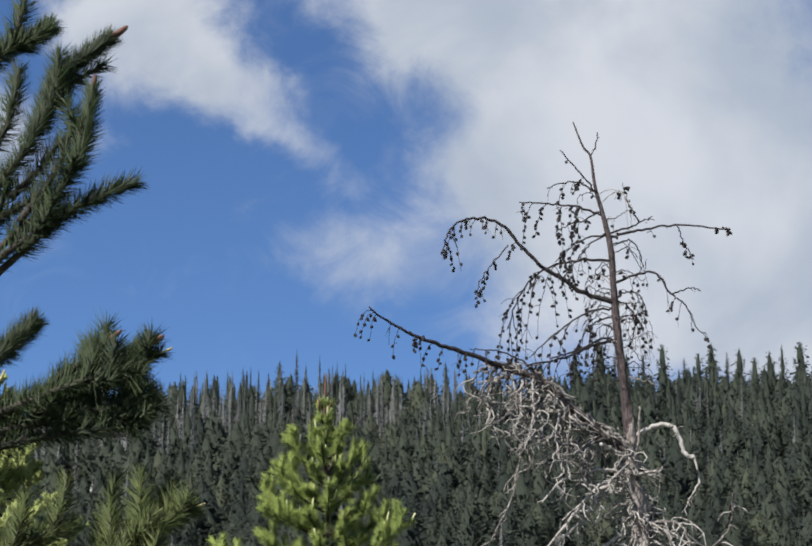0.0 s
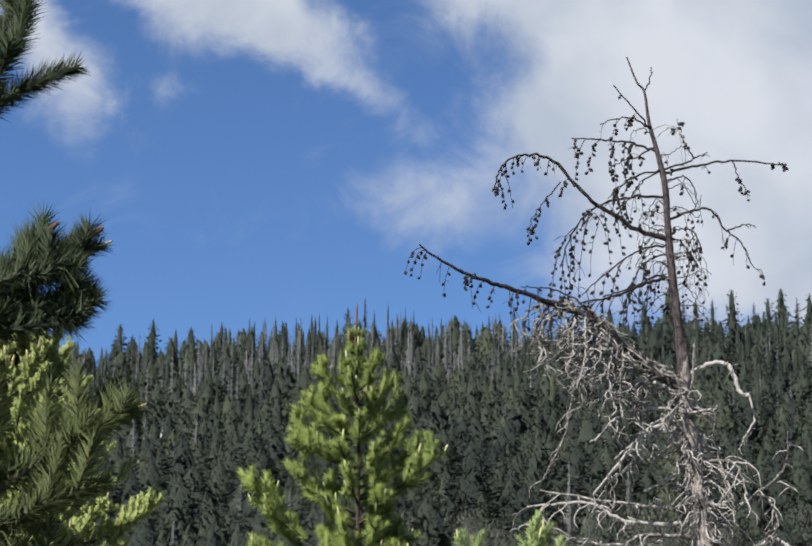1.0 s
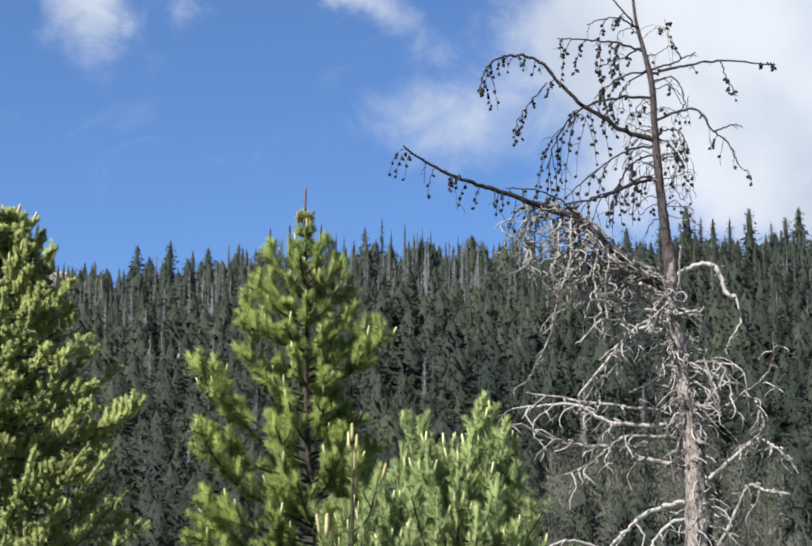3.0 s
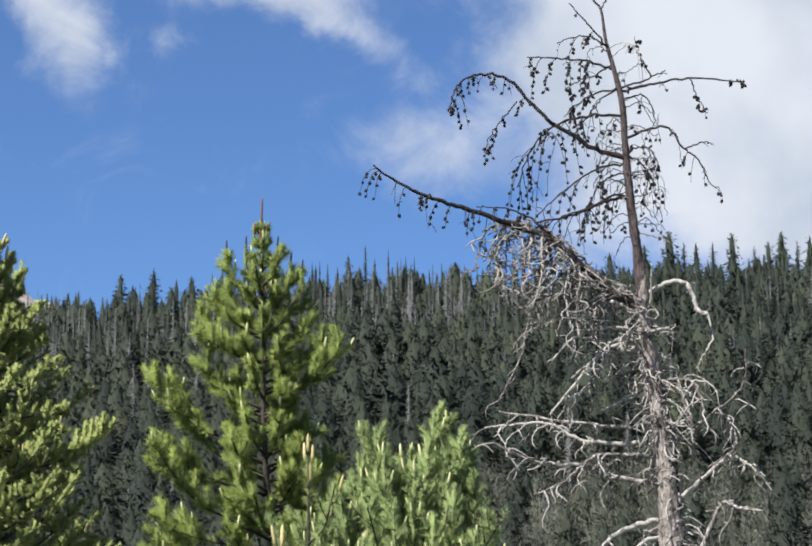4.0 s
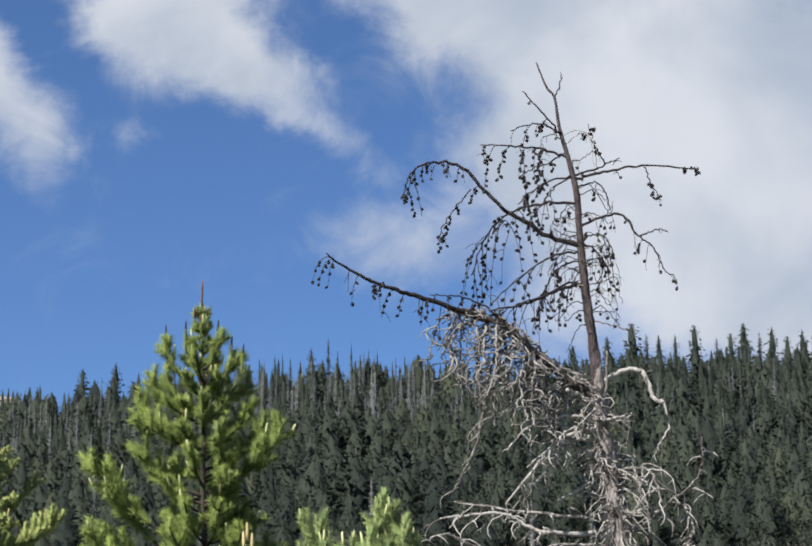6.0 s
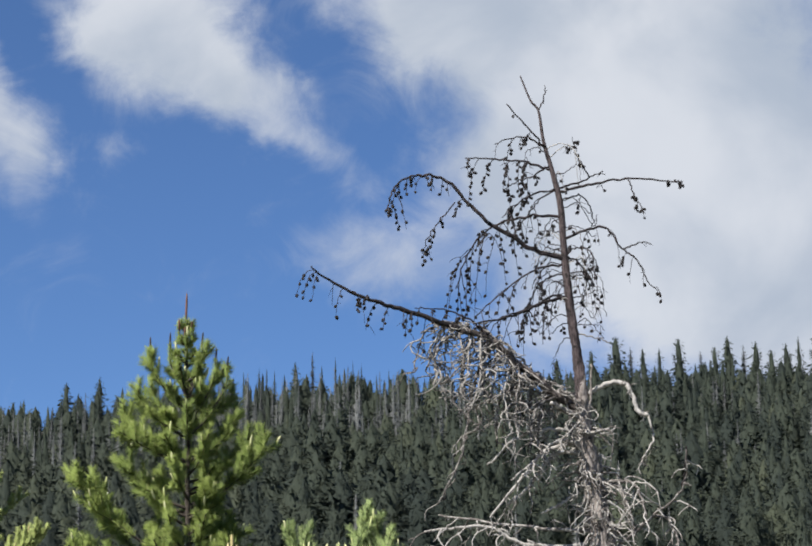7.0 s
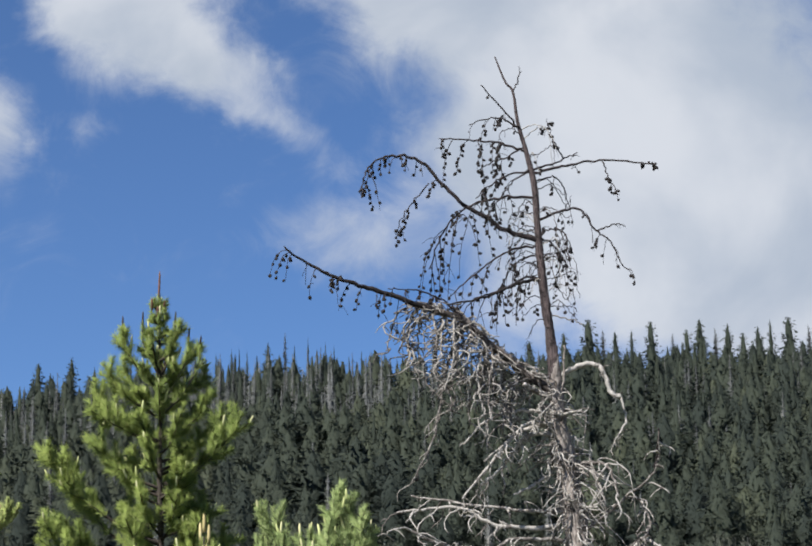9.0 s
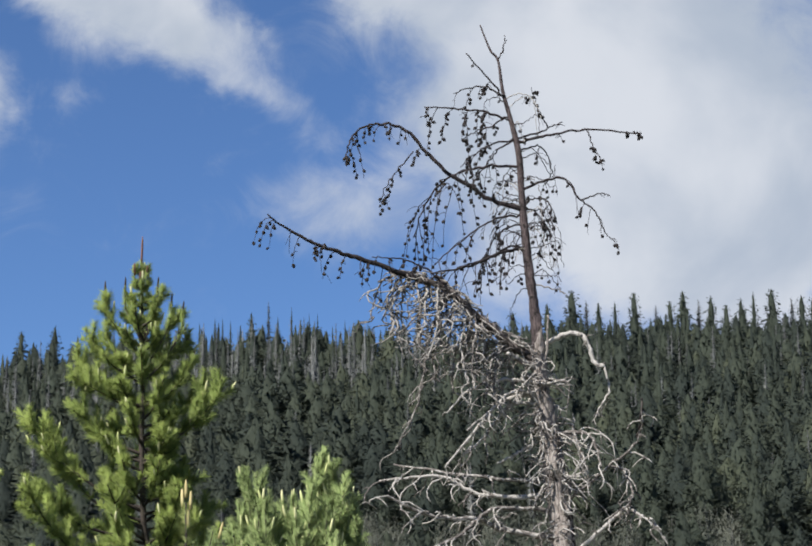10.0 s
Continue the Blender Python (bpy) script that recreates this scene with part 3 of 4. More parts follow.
    limb([(3.44, 4.78), (3.60, 4.86), (3.72, 4.70), (3.78, 4.42)], 0.018, 0.009, -0.2, twigs=7, reach=0.3, **fan)
    limb([(3.52, 4.15), (3.75, 4.34), (3.98, 4.53), (4.31, 4.83), (4.36, 5.21)], 0.021, 0.007, -0.5, twigs=8, reach=0.3, **fan)
    limb([(3.98, 4.53), (4.15, 4.49), (4.22, 4.24), (4.09, 4.08)], 0.018, 0.009, -0.4, twigs=10, reach=0.24, **fan)
    limb([(3.54, 3.55), (3.75, 3.78), (4.13, 4.09), (4.30, 4.03), (4.50, 3.89)], 0.025, 0.011, -0.4, twigs=12, reach=0.3, **fan)
    limb([(3.56, 2.80), (3.77, 3.09), (4.03, 3.60), (4.20, 3.58), (4.46, 3.54)], 0.027, 0.011, -0.5, twigs=12, reach=0.32, **fan)
    limb([(4.30, 4.83), (4.34, 5.02), (4.36, 5.24)], 0.013, 0.008, -0.5, DARK_TWIG, twigs=2, reach=0.08, thin=0.004)
    # fine whiskers on the upper trunk
    for k in range(44):
        z = rng.uniform(6.2, 8.8) if k % 2 else rng.uniform(6.5, 7.6)
        x = float(np.interp(z, TRUNK_Z, TRUNK_X))
        way = rng.choice([-1, 1]) * rng.uniform(0.1, 0.34)
        limb([(x, z), (x + 0.5 * way, z + rng.uniform(0.0, 0.12)), (x + way, z + rng.uniform(-0.18, 0.14)), (x + 1.15 * way, z - rng.uniform(0.0, 0.3))], 0.006, 0.0025, rng.uniform(-0.3, 0.3), DARK_TWIG if k % 3 else TWIG_WOOD, twigs=2, reach=0.1, sag=0.8, cones=0.7, thin=0.003, bark=DARK_TWIG)
    # dark strip laid down the trunk's east edge, imitating its shaded side
    limb([(3.50, 4.75), (3.565, 4.2), (3.60, 3.6), (3.64, 2.9), (3.66, 2.0)], 0.020, 0.045, -0.06, DARK_TWIG, name="dead_side_stem")
    # broken twigs that bristle from the trunk
    for k in range(250):
        z = rng.uniform(3.0, 5.6) if k % 3 else rng.uniform(4.2, 5.5)
        a = rng.uniform(0, 6.28)
        x = float(np.interp(z, [3.0, 3.54, 4.1, 4.6, 5.12, 5.6], [3.53, 3.52, 3.48, 3.43, 3.36, 3.31]))
        r = 0.09
        base = np.array([x + 0.7 * r * math.cos(a), SNAG_Y + 0.7 * r * math.sin(a), z]) - SNAG_AT
        long = rng.uniform(0.08, 0.34)
        bend = rng.uniform(0, 6.28, 2)
        s = np.linspace(0, 1, 7)[:, None]
        go = np.array([math.cos(a), math.sin(a), rng.uniform(-0.3, 0.7)])
        way = base + go * long * s + np.array([rng.normal(0, 0.3), rng.normal(0, 0.3), -rng.uniform(0.2, 1.3)]) * long * s ** 2
        way = way + 0.30 * long * s * np.stack([np.sin(6 * s[:, 0] + bend[0]), np.cos(5 * s[:, 0] + bend[1]), np.sin(7 * s[:, 0] + bend[1])], 1)
        v, t = tube(way, np.linspace(rng.uniform(0.007, 0.014), 0.005, 7), 5, rng, 0.15)
        part("stub", np_mesh("stub", v, t, [TWIG_WOOD], smooth=True), snag)


build_snag()


# ---------------------------------------------------------------- green pines
def spray(path, count, long, width, rng, open0=72, open1=56, bare=0.0):
    """Needles all round a twig: one slim blade each. Returns points, triangles and soft normals."""
    n = len(path)
    f = bare + (1 - bare) * rng.random(count)
    j = np.clip(f * (n - 1), 0, n - 1.001)
    i = j.astype(int)
    p = path[i] + (path[i + 1] - path[i]) * (j - i)[:, None]
    tan = np.gradient(path, axis=0)
    tan /= np.linalg.norm(tan, axis=1)[:, None] + 1e-9
    d = tan[i]
    out = rng.normal(0, 1, (count, 3))
    out -= (out * d).sum(1)[:, None] * d
    out /= np.linalg.norm(out, axis=1)[:, None] + 1e-9
    ang = np.radians(open0 + (open1 - open0) * f ** 2 + rng.normal(0, 9, count))[:, None]
    go = np.cos(ang) * d + np.sin(ang) * out
    go[:, 2] += 0.07
    side = np.cross(go, rng.normal(0, 1, (count, 3)))
    side /= np.linalg.norm(side, axis=1)[:, None] + 1e-9
    l = (long * rng.uniform(0.7, 1.15, count) * (1 - 0.25 * f ** 6))[:, None]
    v = np.empty((count, 3, 3))
    v[:, 0] = p - side * width * 0.5
    v[:, 1] = p + side * width * 0.5
    v[:, 2] = p + go * l
    soft = out * 0.75 + np.array([0, -0.4, 0.6]) + rng.normal(0, 0.25, (count, 3))
    return v.reshape(-1, 3), np.arange(3 * count).reshape(-1, 3), np.repeat(soft, 3, axis=0)


def candle_mesh(name, mat, long, r):
    path = np.array([(0, 0, -0.008), (0, 0, 0.25 * long), (0.002, 0, 0.6 * long), (0.003, 0.001, 0.88 * long), (0.003, 0.001, long)])
    v, t = tube(path, [0.75 * r, r, 0.95 * r, 0.7 * r, 0.2 * r], 7)
    return np_mesh(name, v, t, [mat], smooth=True)


CANDLES = {
    "pale": candle_mesh("candle", CANDLE_PALE, 0.075, 0.009),
    "brown": candle_mesh("candle", CANDLE_BROWN, 0.05, 0.008),
    "ochre": candle_mesh("candle", CANDLE_OCHRE, 0.085, 0.009),
    "spike": candle_mesh("candle", CANDLE_OCHRE, 0.125, 0.015),
}


def pine_branch(tree, origin, ctrl, rng, r0, needle, count, long, width, shoots, shoot_long, candles="pale", candle_chance=0.5, bare=0.3, bark=PINE_BARK, lift=0.5, candle_size=1.0, back=(0.3, 0.92), tuft=0.12, opening=(72, 56)):
    """A limb with side shoots, clothed in needles; count is needles for each metre of shoot."""
    path = spline([np.array(c) - origin for c in ctrl], 14)
    pieces, wood_pieces, tips = [], [tube(path, np.linspace(r0, r0 * 0.35, 14), 6)], []
    full = np.linalg.norm(np.diff(path, axis=0), axis=1).sum()
    pieces.append(spray(path, max(12, int(count * full * (1 - bare))), long, width, rng, *opening, bare=bare))
    tan = np.gradient(path, axis=0)
    tips.append((path[-1], tan[-1] / np.linalg.norm(tan[-1])))
    for k in range(shoots):
        s = back[0] + (back[1] - back[0]) * (k + rng.uniform(0, 0.8)) / max(1, shoots)
        i = int(s * 13)
        d = tan[i] / np.linalg.norm(tan[i])
        side = np.cross(d, rng.normal(0, 1, 3))
        side /= np.linalg.norm(side) + 1e-9
        l = shoot_long * rng.uniform(0.6, 1.2) * (1.15 - 0.5 * s)
        go = 0.7 * d + 0.75 * side
        ss = np.linspace(0, 1, 7)[:, None]
        way = path[i] + go * l * ss + np.array([0, 0, lift]) * l * ss ** 2
        wood_pieces.append(tube(way[::2], np.linspace(r0 * 0.4, r0 * 0.22, 4), 3))
        run = np.linalg.norm(np.diff(way, axis=0), axis=1).sum()
        pieces.append(spray(way, max(10, int(count * run * (1 - tuft))), long, width, rng, *opening, bare=tuft))
        end = way[-1] - way[-2]
        tips.append((way[-1], end / np.linalg.norm(end)))
    v, t = joined(wood_pieces)
    ob = part("branch", np_mesh("branch", v, t, [bark], smooth=True), tree)
    v, t = joined([piece[:2] for piece in pieces])
    part("needles", np_mesh("needles", v, t, [needle], normals=np.vstack([piece[2] for piece in pieces])), ob)
    for p, d in tips:
        if rng.random() < candle_chance:
            up = d + np.array([0, 0, 0.9])
            place(part("candle", CANDLES[candles], ob), p, up, candle_size * rng.uniform(0.7, 1.2), rng.uniform(0, 6))
    return ob


def stem(tree, origin, ctrl, r0, r1, needle=None, rng=None, bark=PINE_BARK, count=0, long=0.05, width=0.002, run=14):
    path = spline([np.array(c) - origin for c in ctrl], 60)
    v, t = tube(path, np.linspace(r0, r1, 60), 9, np.random.default_rng(2), 0.06)
    ob = part("trunk", np_mesh("trunk", v, t, [bark], smooth=True), tree)
    if needle:
        v, t, soft = spray(path[-run:], count, long, width, rng)
        part("needles", np_mesh("needles", v, t, [needle], normals=soft), ob)
    return ob


def build_sunny_pine():
    r = np.random.default_rng(21)
    y0 = 8.8
    o = np.array([-0.04, y0, -0.4])
    tree = thing("pine_tree", o, "young bright green pine with an upright leader", "tree", "young pines")
    line = [(-0.04, y0, -0.45), (-0.03, y0, 1.2), (-0.01, y0, 2.14), (-0.05, y0, 2.5), (-0.065, y0, 2.9), (-0.06, y0, 3.16), (-0.07, y0, 3.4), (-0.075, y0, 3.77)]
    stem(tree, o, line, 0.021, 0.006, NEEDLE_SUNNY, r, count=2100, long=0.030, width=0.003, run=22)
    place(part("leader_bud", candle_mesh("leader_bud", CANDLE_BROWN, 0.145, 0.0058), tree, "reddish brown leading bud"), np.array([-0.075, y0, 3.75]) - o, (0.0, 0, 1))
    for x, z in ((-0.105, 3.70), (-0.05, 3.69), (-0.08, 3.66)):
        place(part("bud", candle_mesh("bud", CANDLE_BROWN, 0.05, 0.006), tree), np.array([x, y0 - 0.03, z]) - o, (3 * (x + 0.075), -0.3, 1))

    def axis(z):
        return float(np.interp(z, [1.2, 2.14, 2.5, 2.9, 3.16, 3.4, 3.8], [-0.03, -0.01, -0.05, -0.065, -0.06, -0.07, -0.075]))

    def bough(points, deep, shoots, l, chance=0.1, bare=0.35, long=0.045, count=2300):
        """A limb through points (x, z), leaning deep metres at its tip."""
        n = len(points)
        ctrl = [(x, y0 + deep * (i / (n - 1)) ** 1.2, z) for i, (x, z) in enumerate(points)]
        pine_branch(tree, o, ctrl, r, 0.0085, NEEDLE_SUNNY, count, long, 0.0030, shoots, l, "pale", chance, bare=bare, candle_size=0.55, back=(0.45, 0.97), lift=0.32, opening=(64, 46))

    # the limbs that make the outline, west side then east side
    for points, deep, shoots, l in (
            (((-0.07, 3.34), (-0.21, 3.46), (-0.25, 3.60)), -0.05, 6, 0.08), (((-0.07, 3.24), (-0.20, 3.33), (-0.25, 3.47)), 0.05, 7, 0.08),
            (((-0.06, 3.16), (-0.22, 3.26), (-0.33, 3.41)), -0.10, 8, 0.09), (((-0.06, 3.03), (-0.27, 3.16), (-0.39, 3.31)), 0.06, 11, 0.10),
            (((-0.06, 3.02), (-0.24, 3.10), (-0.38, 3.17)), -0.16, 11, 0.10), (((-0.06, 2.82), (-0.24, 2.90), (-0.38, 3.06)), -0.06, 13, 0.11),
            (((-0.06, 2.80), (-0.20, 2.86), (-0.31, 3.00)), 0.18, 9, 0.10), (((-0.06, 2.55), (-0.30, 2.68), (-0.48, 2.83), (-0.59, 2.99)), -0.10, 19, 0.14),
            (((-0.05, 2.50), (-0.28, 2.60), (-0.45, 2.80), (-0.52, 2.92)), 0.12, 15, 0.13), (((-0.05, 2.40), (-0.36, 2.49), (-0.57, 2.64)), -0.20, 17, 0.13),
            (((-0.03, 2.18), (-0.23, 2.28), (-0.36, 2.34), (-0.49, 2.49), (-0.56, 2.62)), -0.42, 17, 0.14), (((-0.01, 2.14), (-0.38, 2.19), (-0.58, 2.31)), -0.10, 17, 0.14),
            (((-0.02, 2.00), (-0.34, 2.08), (-0.60, 2.24)), 0.12, 13, 0.14), (((-0.02, 1.86), (-0.36, 1.98), (-0.62, 2.14)), -0.25, 13, 0.14),
            (((-0.07, 3.38), (0.00, 3.52), (0.03, 3.63)), -0.05, 5, 0.07), (((-0.07, 3.36), (0.05, 3.42), (0.12, 3.52)), -0.03, 7, 0.08),
            (((-0.06, 3.25), (0.05, 3.30), (0.17, 3.38)), 0.08, 8, 0.09), (((-0.06, 3.05), (0.08, 3.14), (0.19, 3.30)), 0.05, 10, 0.10),
            (((-0.06, 2.95), (0.07, 3.02), (0.17, 3.14)), 0.22, 9, 0.10), (((-0.05, 2.83), (0.12, 2.91), (0.25, 3.03), (0.33, 3.17)), -0.08, 13, 0.11),
            (((-0.05, 2.84), (0.10, 2.91), (0.19, 3.02), (0.235, 3.18)), -0.02, 10, 0.10), (((-0.05, 2.70), (0.03, 2.78), (0.08, 2.90)), -0.15, 8, 0.09),
            (((-0.05, 2.50), (0.08, 2.58), (0.19, 2.70)), -0.05, 12, 0.11), (((-0.03, 2.36), (0.14, 2.46), (0.28, 2.60)), 0.10, 13, 0.12),
            (((-0.02, 2.20), (0.16, 2.28), (0.30, 2.40)), -0.10, 13, 0.12), (((-0.02, 2.02), (0.18, 2.12), (0.34, 2.26)), 0.05, 11, 0.12)):
        bough(points, deep, max(4, int(0.85 * shoots)), 0.9 * l)
    # limbs towards and away from the clearing, within the outline
    az = 0.4
    for w, top in enumerate((3.72, 3.66, 3.59, 3.50, 3.40, 3.28, 3.15, 3.02, 2.89, 2.76, 2.63, 2.50, 2.37, 2.24, 2.1, 1.9, 1.6, 1.3)):
        wide = float(np.interp(top, [1.2, 1.9, 2.4, 2.8, 3.1, 3.3, 3.5, 3.65, 3.75], [0.62, 0.56, 0.50, 0.40, 0.33, 0.25, 0.17, 0.09, 0.04]))
        whorl = 5 if top > 3.0 else 7
        for b in range(whorl):
            a = az + 2 * math.pi * b / whorl + r.normal(0, 0.25)
            c, s = math.cos(a), math.sin(a)
            l = wide * r.uniform(0.7, 1.05) * (1 - 0.5 * abs(c))
            rise = l * r.uniform(0.45, 0.75)
            z = top - rise
            x0 = axis(z)
            bough([(x0, z), (x0 + 0.55 * l * c, z + 0.3 * rise), (x0 + l * c, z + rise)], l * s, (3 if top > 3.5 else 8) if top > 1.95 else 3, 0.14 * wide + 0.03, 0.10, 0.3, 0.042 if top < 3.4 else 0.032, 2100 if top > 1.95 else 500)
        az += 0.9
    # slender shoots that curve up out of the crown, bare at the tip
    for x, z1 in ((-0.245, 3.60), (-0.15, 3.62), (0.07, 3.54), (0.005, 3.62), (0.125, 3.50)):
        tip = (x, y0 - 0.04, z1)
        foot = z1 - 0.22 - 0.5 * abs(x + 0.07)
        ob = pine_branch(tree, o, [(axis(foot), y0, foot), (0.45 * (x - 0.07), y0 - 0.02, foot + 0.07), (0.96 * x - 0.003, y0 - 0.035, z1 - 0.09), tip], r, 0.008, NEEDLE_SUNNY, 1500, 0.034, 0.0032, 1, 0.06, candle_chance=0, bare=0.2, opening=(50, 34))
        place(part("bare_shoot", candle_mesh("bare_shoot", PINE_BARK, 0.075, 0.0052), ob, "dark bare shoot tip"), np.array(tip) - o - np.array([0, 0, 0.012]), (0.3 * (x + 0.07), 0, 1))


def build_bushy_pine():
    r = np.random.default_rng(31)
    o = np.array([0.62, 8.35, -0.4])
    tree = thing("pine_tree", o, "low bushy blue-green pine with pale new candles", "tree", "young pines")
    stem(tree, o, [(0.62, 8.35, -0.45), (0.63, 8.35, 1.0), (0.66, 8.35, 1.8), (0.75, 8.35, 2.4), (0.785, 8.35, 2.72)], 0.045, 0.007, NEEDLE_BLUE, r, count=500)
    tops = ((0.79, 8.35, 2.77), (0.755, 8.33, 2.72), (0.84, 8.33, 2.71), (0.44, 8.35, 2.68), (0.48, 8.32, 2.65), (0.54, 8.3, 2.57), (0.65, 8.35, 2.55), (0.60, 8.45, 2.54), (0.88, 8.3, 2.63), (0.92, 8.35, 2.56),
            (0.40, 8.35, 2.53), (0.375, 8.3, 2.41), (0.84, 8.1, 2.35), (0.32, 8.25, 2.31), (1.02, 8.3, 2.24), (0.52, 8.2, 2.50), (0.72, 8.2, 2.55), (0.66, 8.1, 2.42), (0.45, 8.1, 2.34), (0.95, 8.3, 2.42), (0.80, 8.2, 2.50),
            (0.12, 8.3, 2.26), (0.22, 8.2, 2.20), (0.30, 8.1, 2.16), (0.56, 8.0, 2.24), (0.74, 8.0, 2.20), (0.93, 8.1, 2.14), (1.06, 8.25, 2.05), (0.42, 8.0, 2.10), (0.86, 8.55, 2.5), (0.5, 8.6, 2.5), (0.7, 8.6, 2.5))
    for x, y, z in tops:
        base = (0.62 + 0.45 * (x - 0.62), 8.35 + 0.3 * (y - 8.35), z - 0.62)
        mid = (0.62 + 0.85 * (x - 0.62), 8.35 + 0.8 * (y - 8.35), z - 0.32)
        pine_branch(tree, o, [base, mid, (x, y, z)], r, 0.010, NEEDLE_BLUE, 2000, 0.036, 0.0036, 24, 0.085, "pale", 0.26, bare=0.25, lift=0.35, candle_size=0.62, tuft=0.1, back=(0.25, 0.95), opening=(60, 44))
    for w in range(7):
        for b in range(6):
            a, z = 0.5 * w + b * 1.047 + r.normal(0, 0.2), 0.7 + 0.2 * w
            l = 0.5 * r.uniform(0.8, 1.2)
            c, s = math.cos(a), math.sin(a)
            pine_branch(tree, o, [(0.63, 8.35, z), (0.63 + 0.6 * l * c, 8.35 + 0.6 * l * s, z + 0.1), (0.63 + l * c, 8.35 + l * s, z + 0.34)], r, 0.010, NEEDLE_BLUE, 450, 0.06, 0.003, 5, 0.16, "pale", 0.0)
    brown = thing("pine_sapling", (0.16, 8.2, -0.4), "thin pine sapling top with ochre buds", "tree", "young pines")
    o2 = np.array([0.16, 8.2, -0.4])
    stem(brown, o2, [(0.16, 8.2, -0.45), (0.15, 8.2, 1.2), (0.17, 8.2, 2.1), (0.17, 8.2, 2.5)], 0.014, 0.005, NEEDLE_OLD, r, count=320)
    for x, z in ((0.17, 2.53), (0.155, 2.49), (0.19, 2.48), (0.18, 2.40)):
        place(part("candle", CANDLES["ochre"], brown), np.array([x, 8.2, z]) - o2, (2 * (x - 0.17), 0, 1), 0.9, x * 9)
    for b in range(12):
        a, z = b * 2.4, 1.2 + 0.09 * b
        l = 0.2 + 0.1 * (b % 3)
        pine_branch(brown, o2, [(0.17, 8.2, z), (0.17 + 0.6 * l * math.cos(a), 8.2 + 0.6 * l * math.sin(a), z + 0.06), (0.17 + l * math.cos(a), 8.2 + l * math.sin(a), z + 0.24)], r, 0.007, NEEDLE_BLUE, 900, 0.05, 0.0026, 3, 0.1, "ochre", 0.3)


def build_olive_pine():
    r = np.random.default_rng(41)
    x0, y0 = -3.55, 19.5
    o = np.array([x0, y0, -0.4])
    tree = thing("pine_tree", o, "dense full olive-green pine with yellowish candles", "tree", "mature pines")
    stem(tree, o, [(x0, y0, -0.5), (x0 + 0.03, y0, 2), (x0, y0, 4.2), (x0 + 0.02, y0, 6.3)], 0.12, 0.012)
    az, z = 0.0, 6.25
    while z > 1.0:
        wide = float(np.interp(z, [1.0, 2.6, 3.4, 4.2, 4.8, 5.4, 6.0, 6.3], [1.7, 1.6, 1.5, 1.32, 1.08, 0.75, 0.46, 0.24]))
        k = 12 if z < 5.6 else 8
        for b in range(k):
            a = az + 2 * math.pi * b / k + r.normal(0, 0.2)
            c, s = math.cos(a), math.sin(a)
            shoots, dens = 30, 850
            if (s > 0.45 or c < -0.6) and z < 5.5:
                shoots, dens = 7, 300
            if z < 2.3:
                shoots, dens = 4, 170
            l = wide * r.uniform(0.78, 1.08)
            rise = l * r.uniform(-0.05, 0.42)
            pine_branch(tree, o, [(x0, y0, z), (x0 + 0.55 * l * c, y0 + 0.55 * l * s, z - 0.05 * rise), (x0 + l * c, y0 + l * s, z + rise)], r, 0.015, NEEDLE_OLD, dens, 0.050, 0.0115, shoots, 0.085 + 0.03 * l, "spike" if z > 4.9 else "ochre", (0.025 if z > 4.9 else 0.03) if dens > 400 else 0, bare=0.7, lift=0.45, candle_size=1.0, tuft=0.25, back=(0.15, 0.98), opening=(66, 48))
        az += 0.77
        z -= 0.13 + 0.04 * (6.3 - z) / 4
    # one limb that stands out to the east
    pine_branch(tree, o, [(x0, y0, 4.0), (-2.7, y0 - 0.3, 3.95), (-2.25, y0 - 0.4, 4.15), (-2.03, y0 - 0.4, 4.33)], r, 0.015, NEEDLE_OLD, 1150, 0.05, 0.0115, 40, 0.14, "ochre", 0.05, bare=0.6, lift=0.9, tuft=0.2, back=(0.4, 0.98))


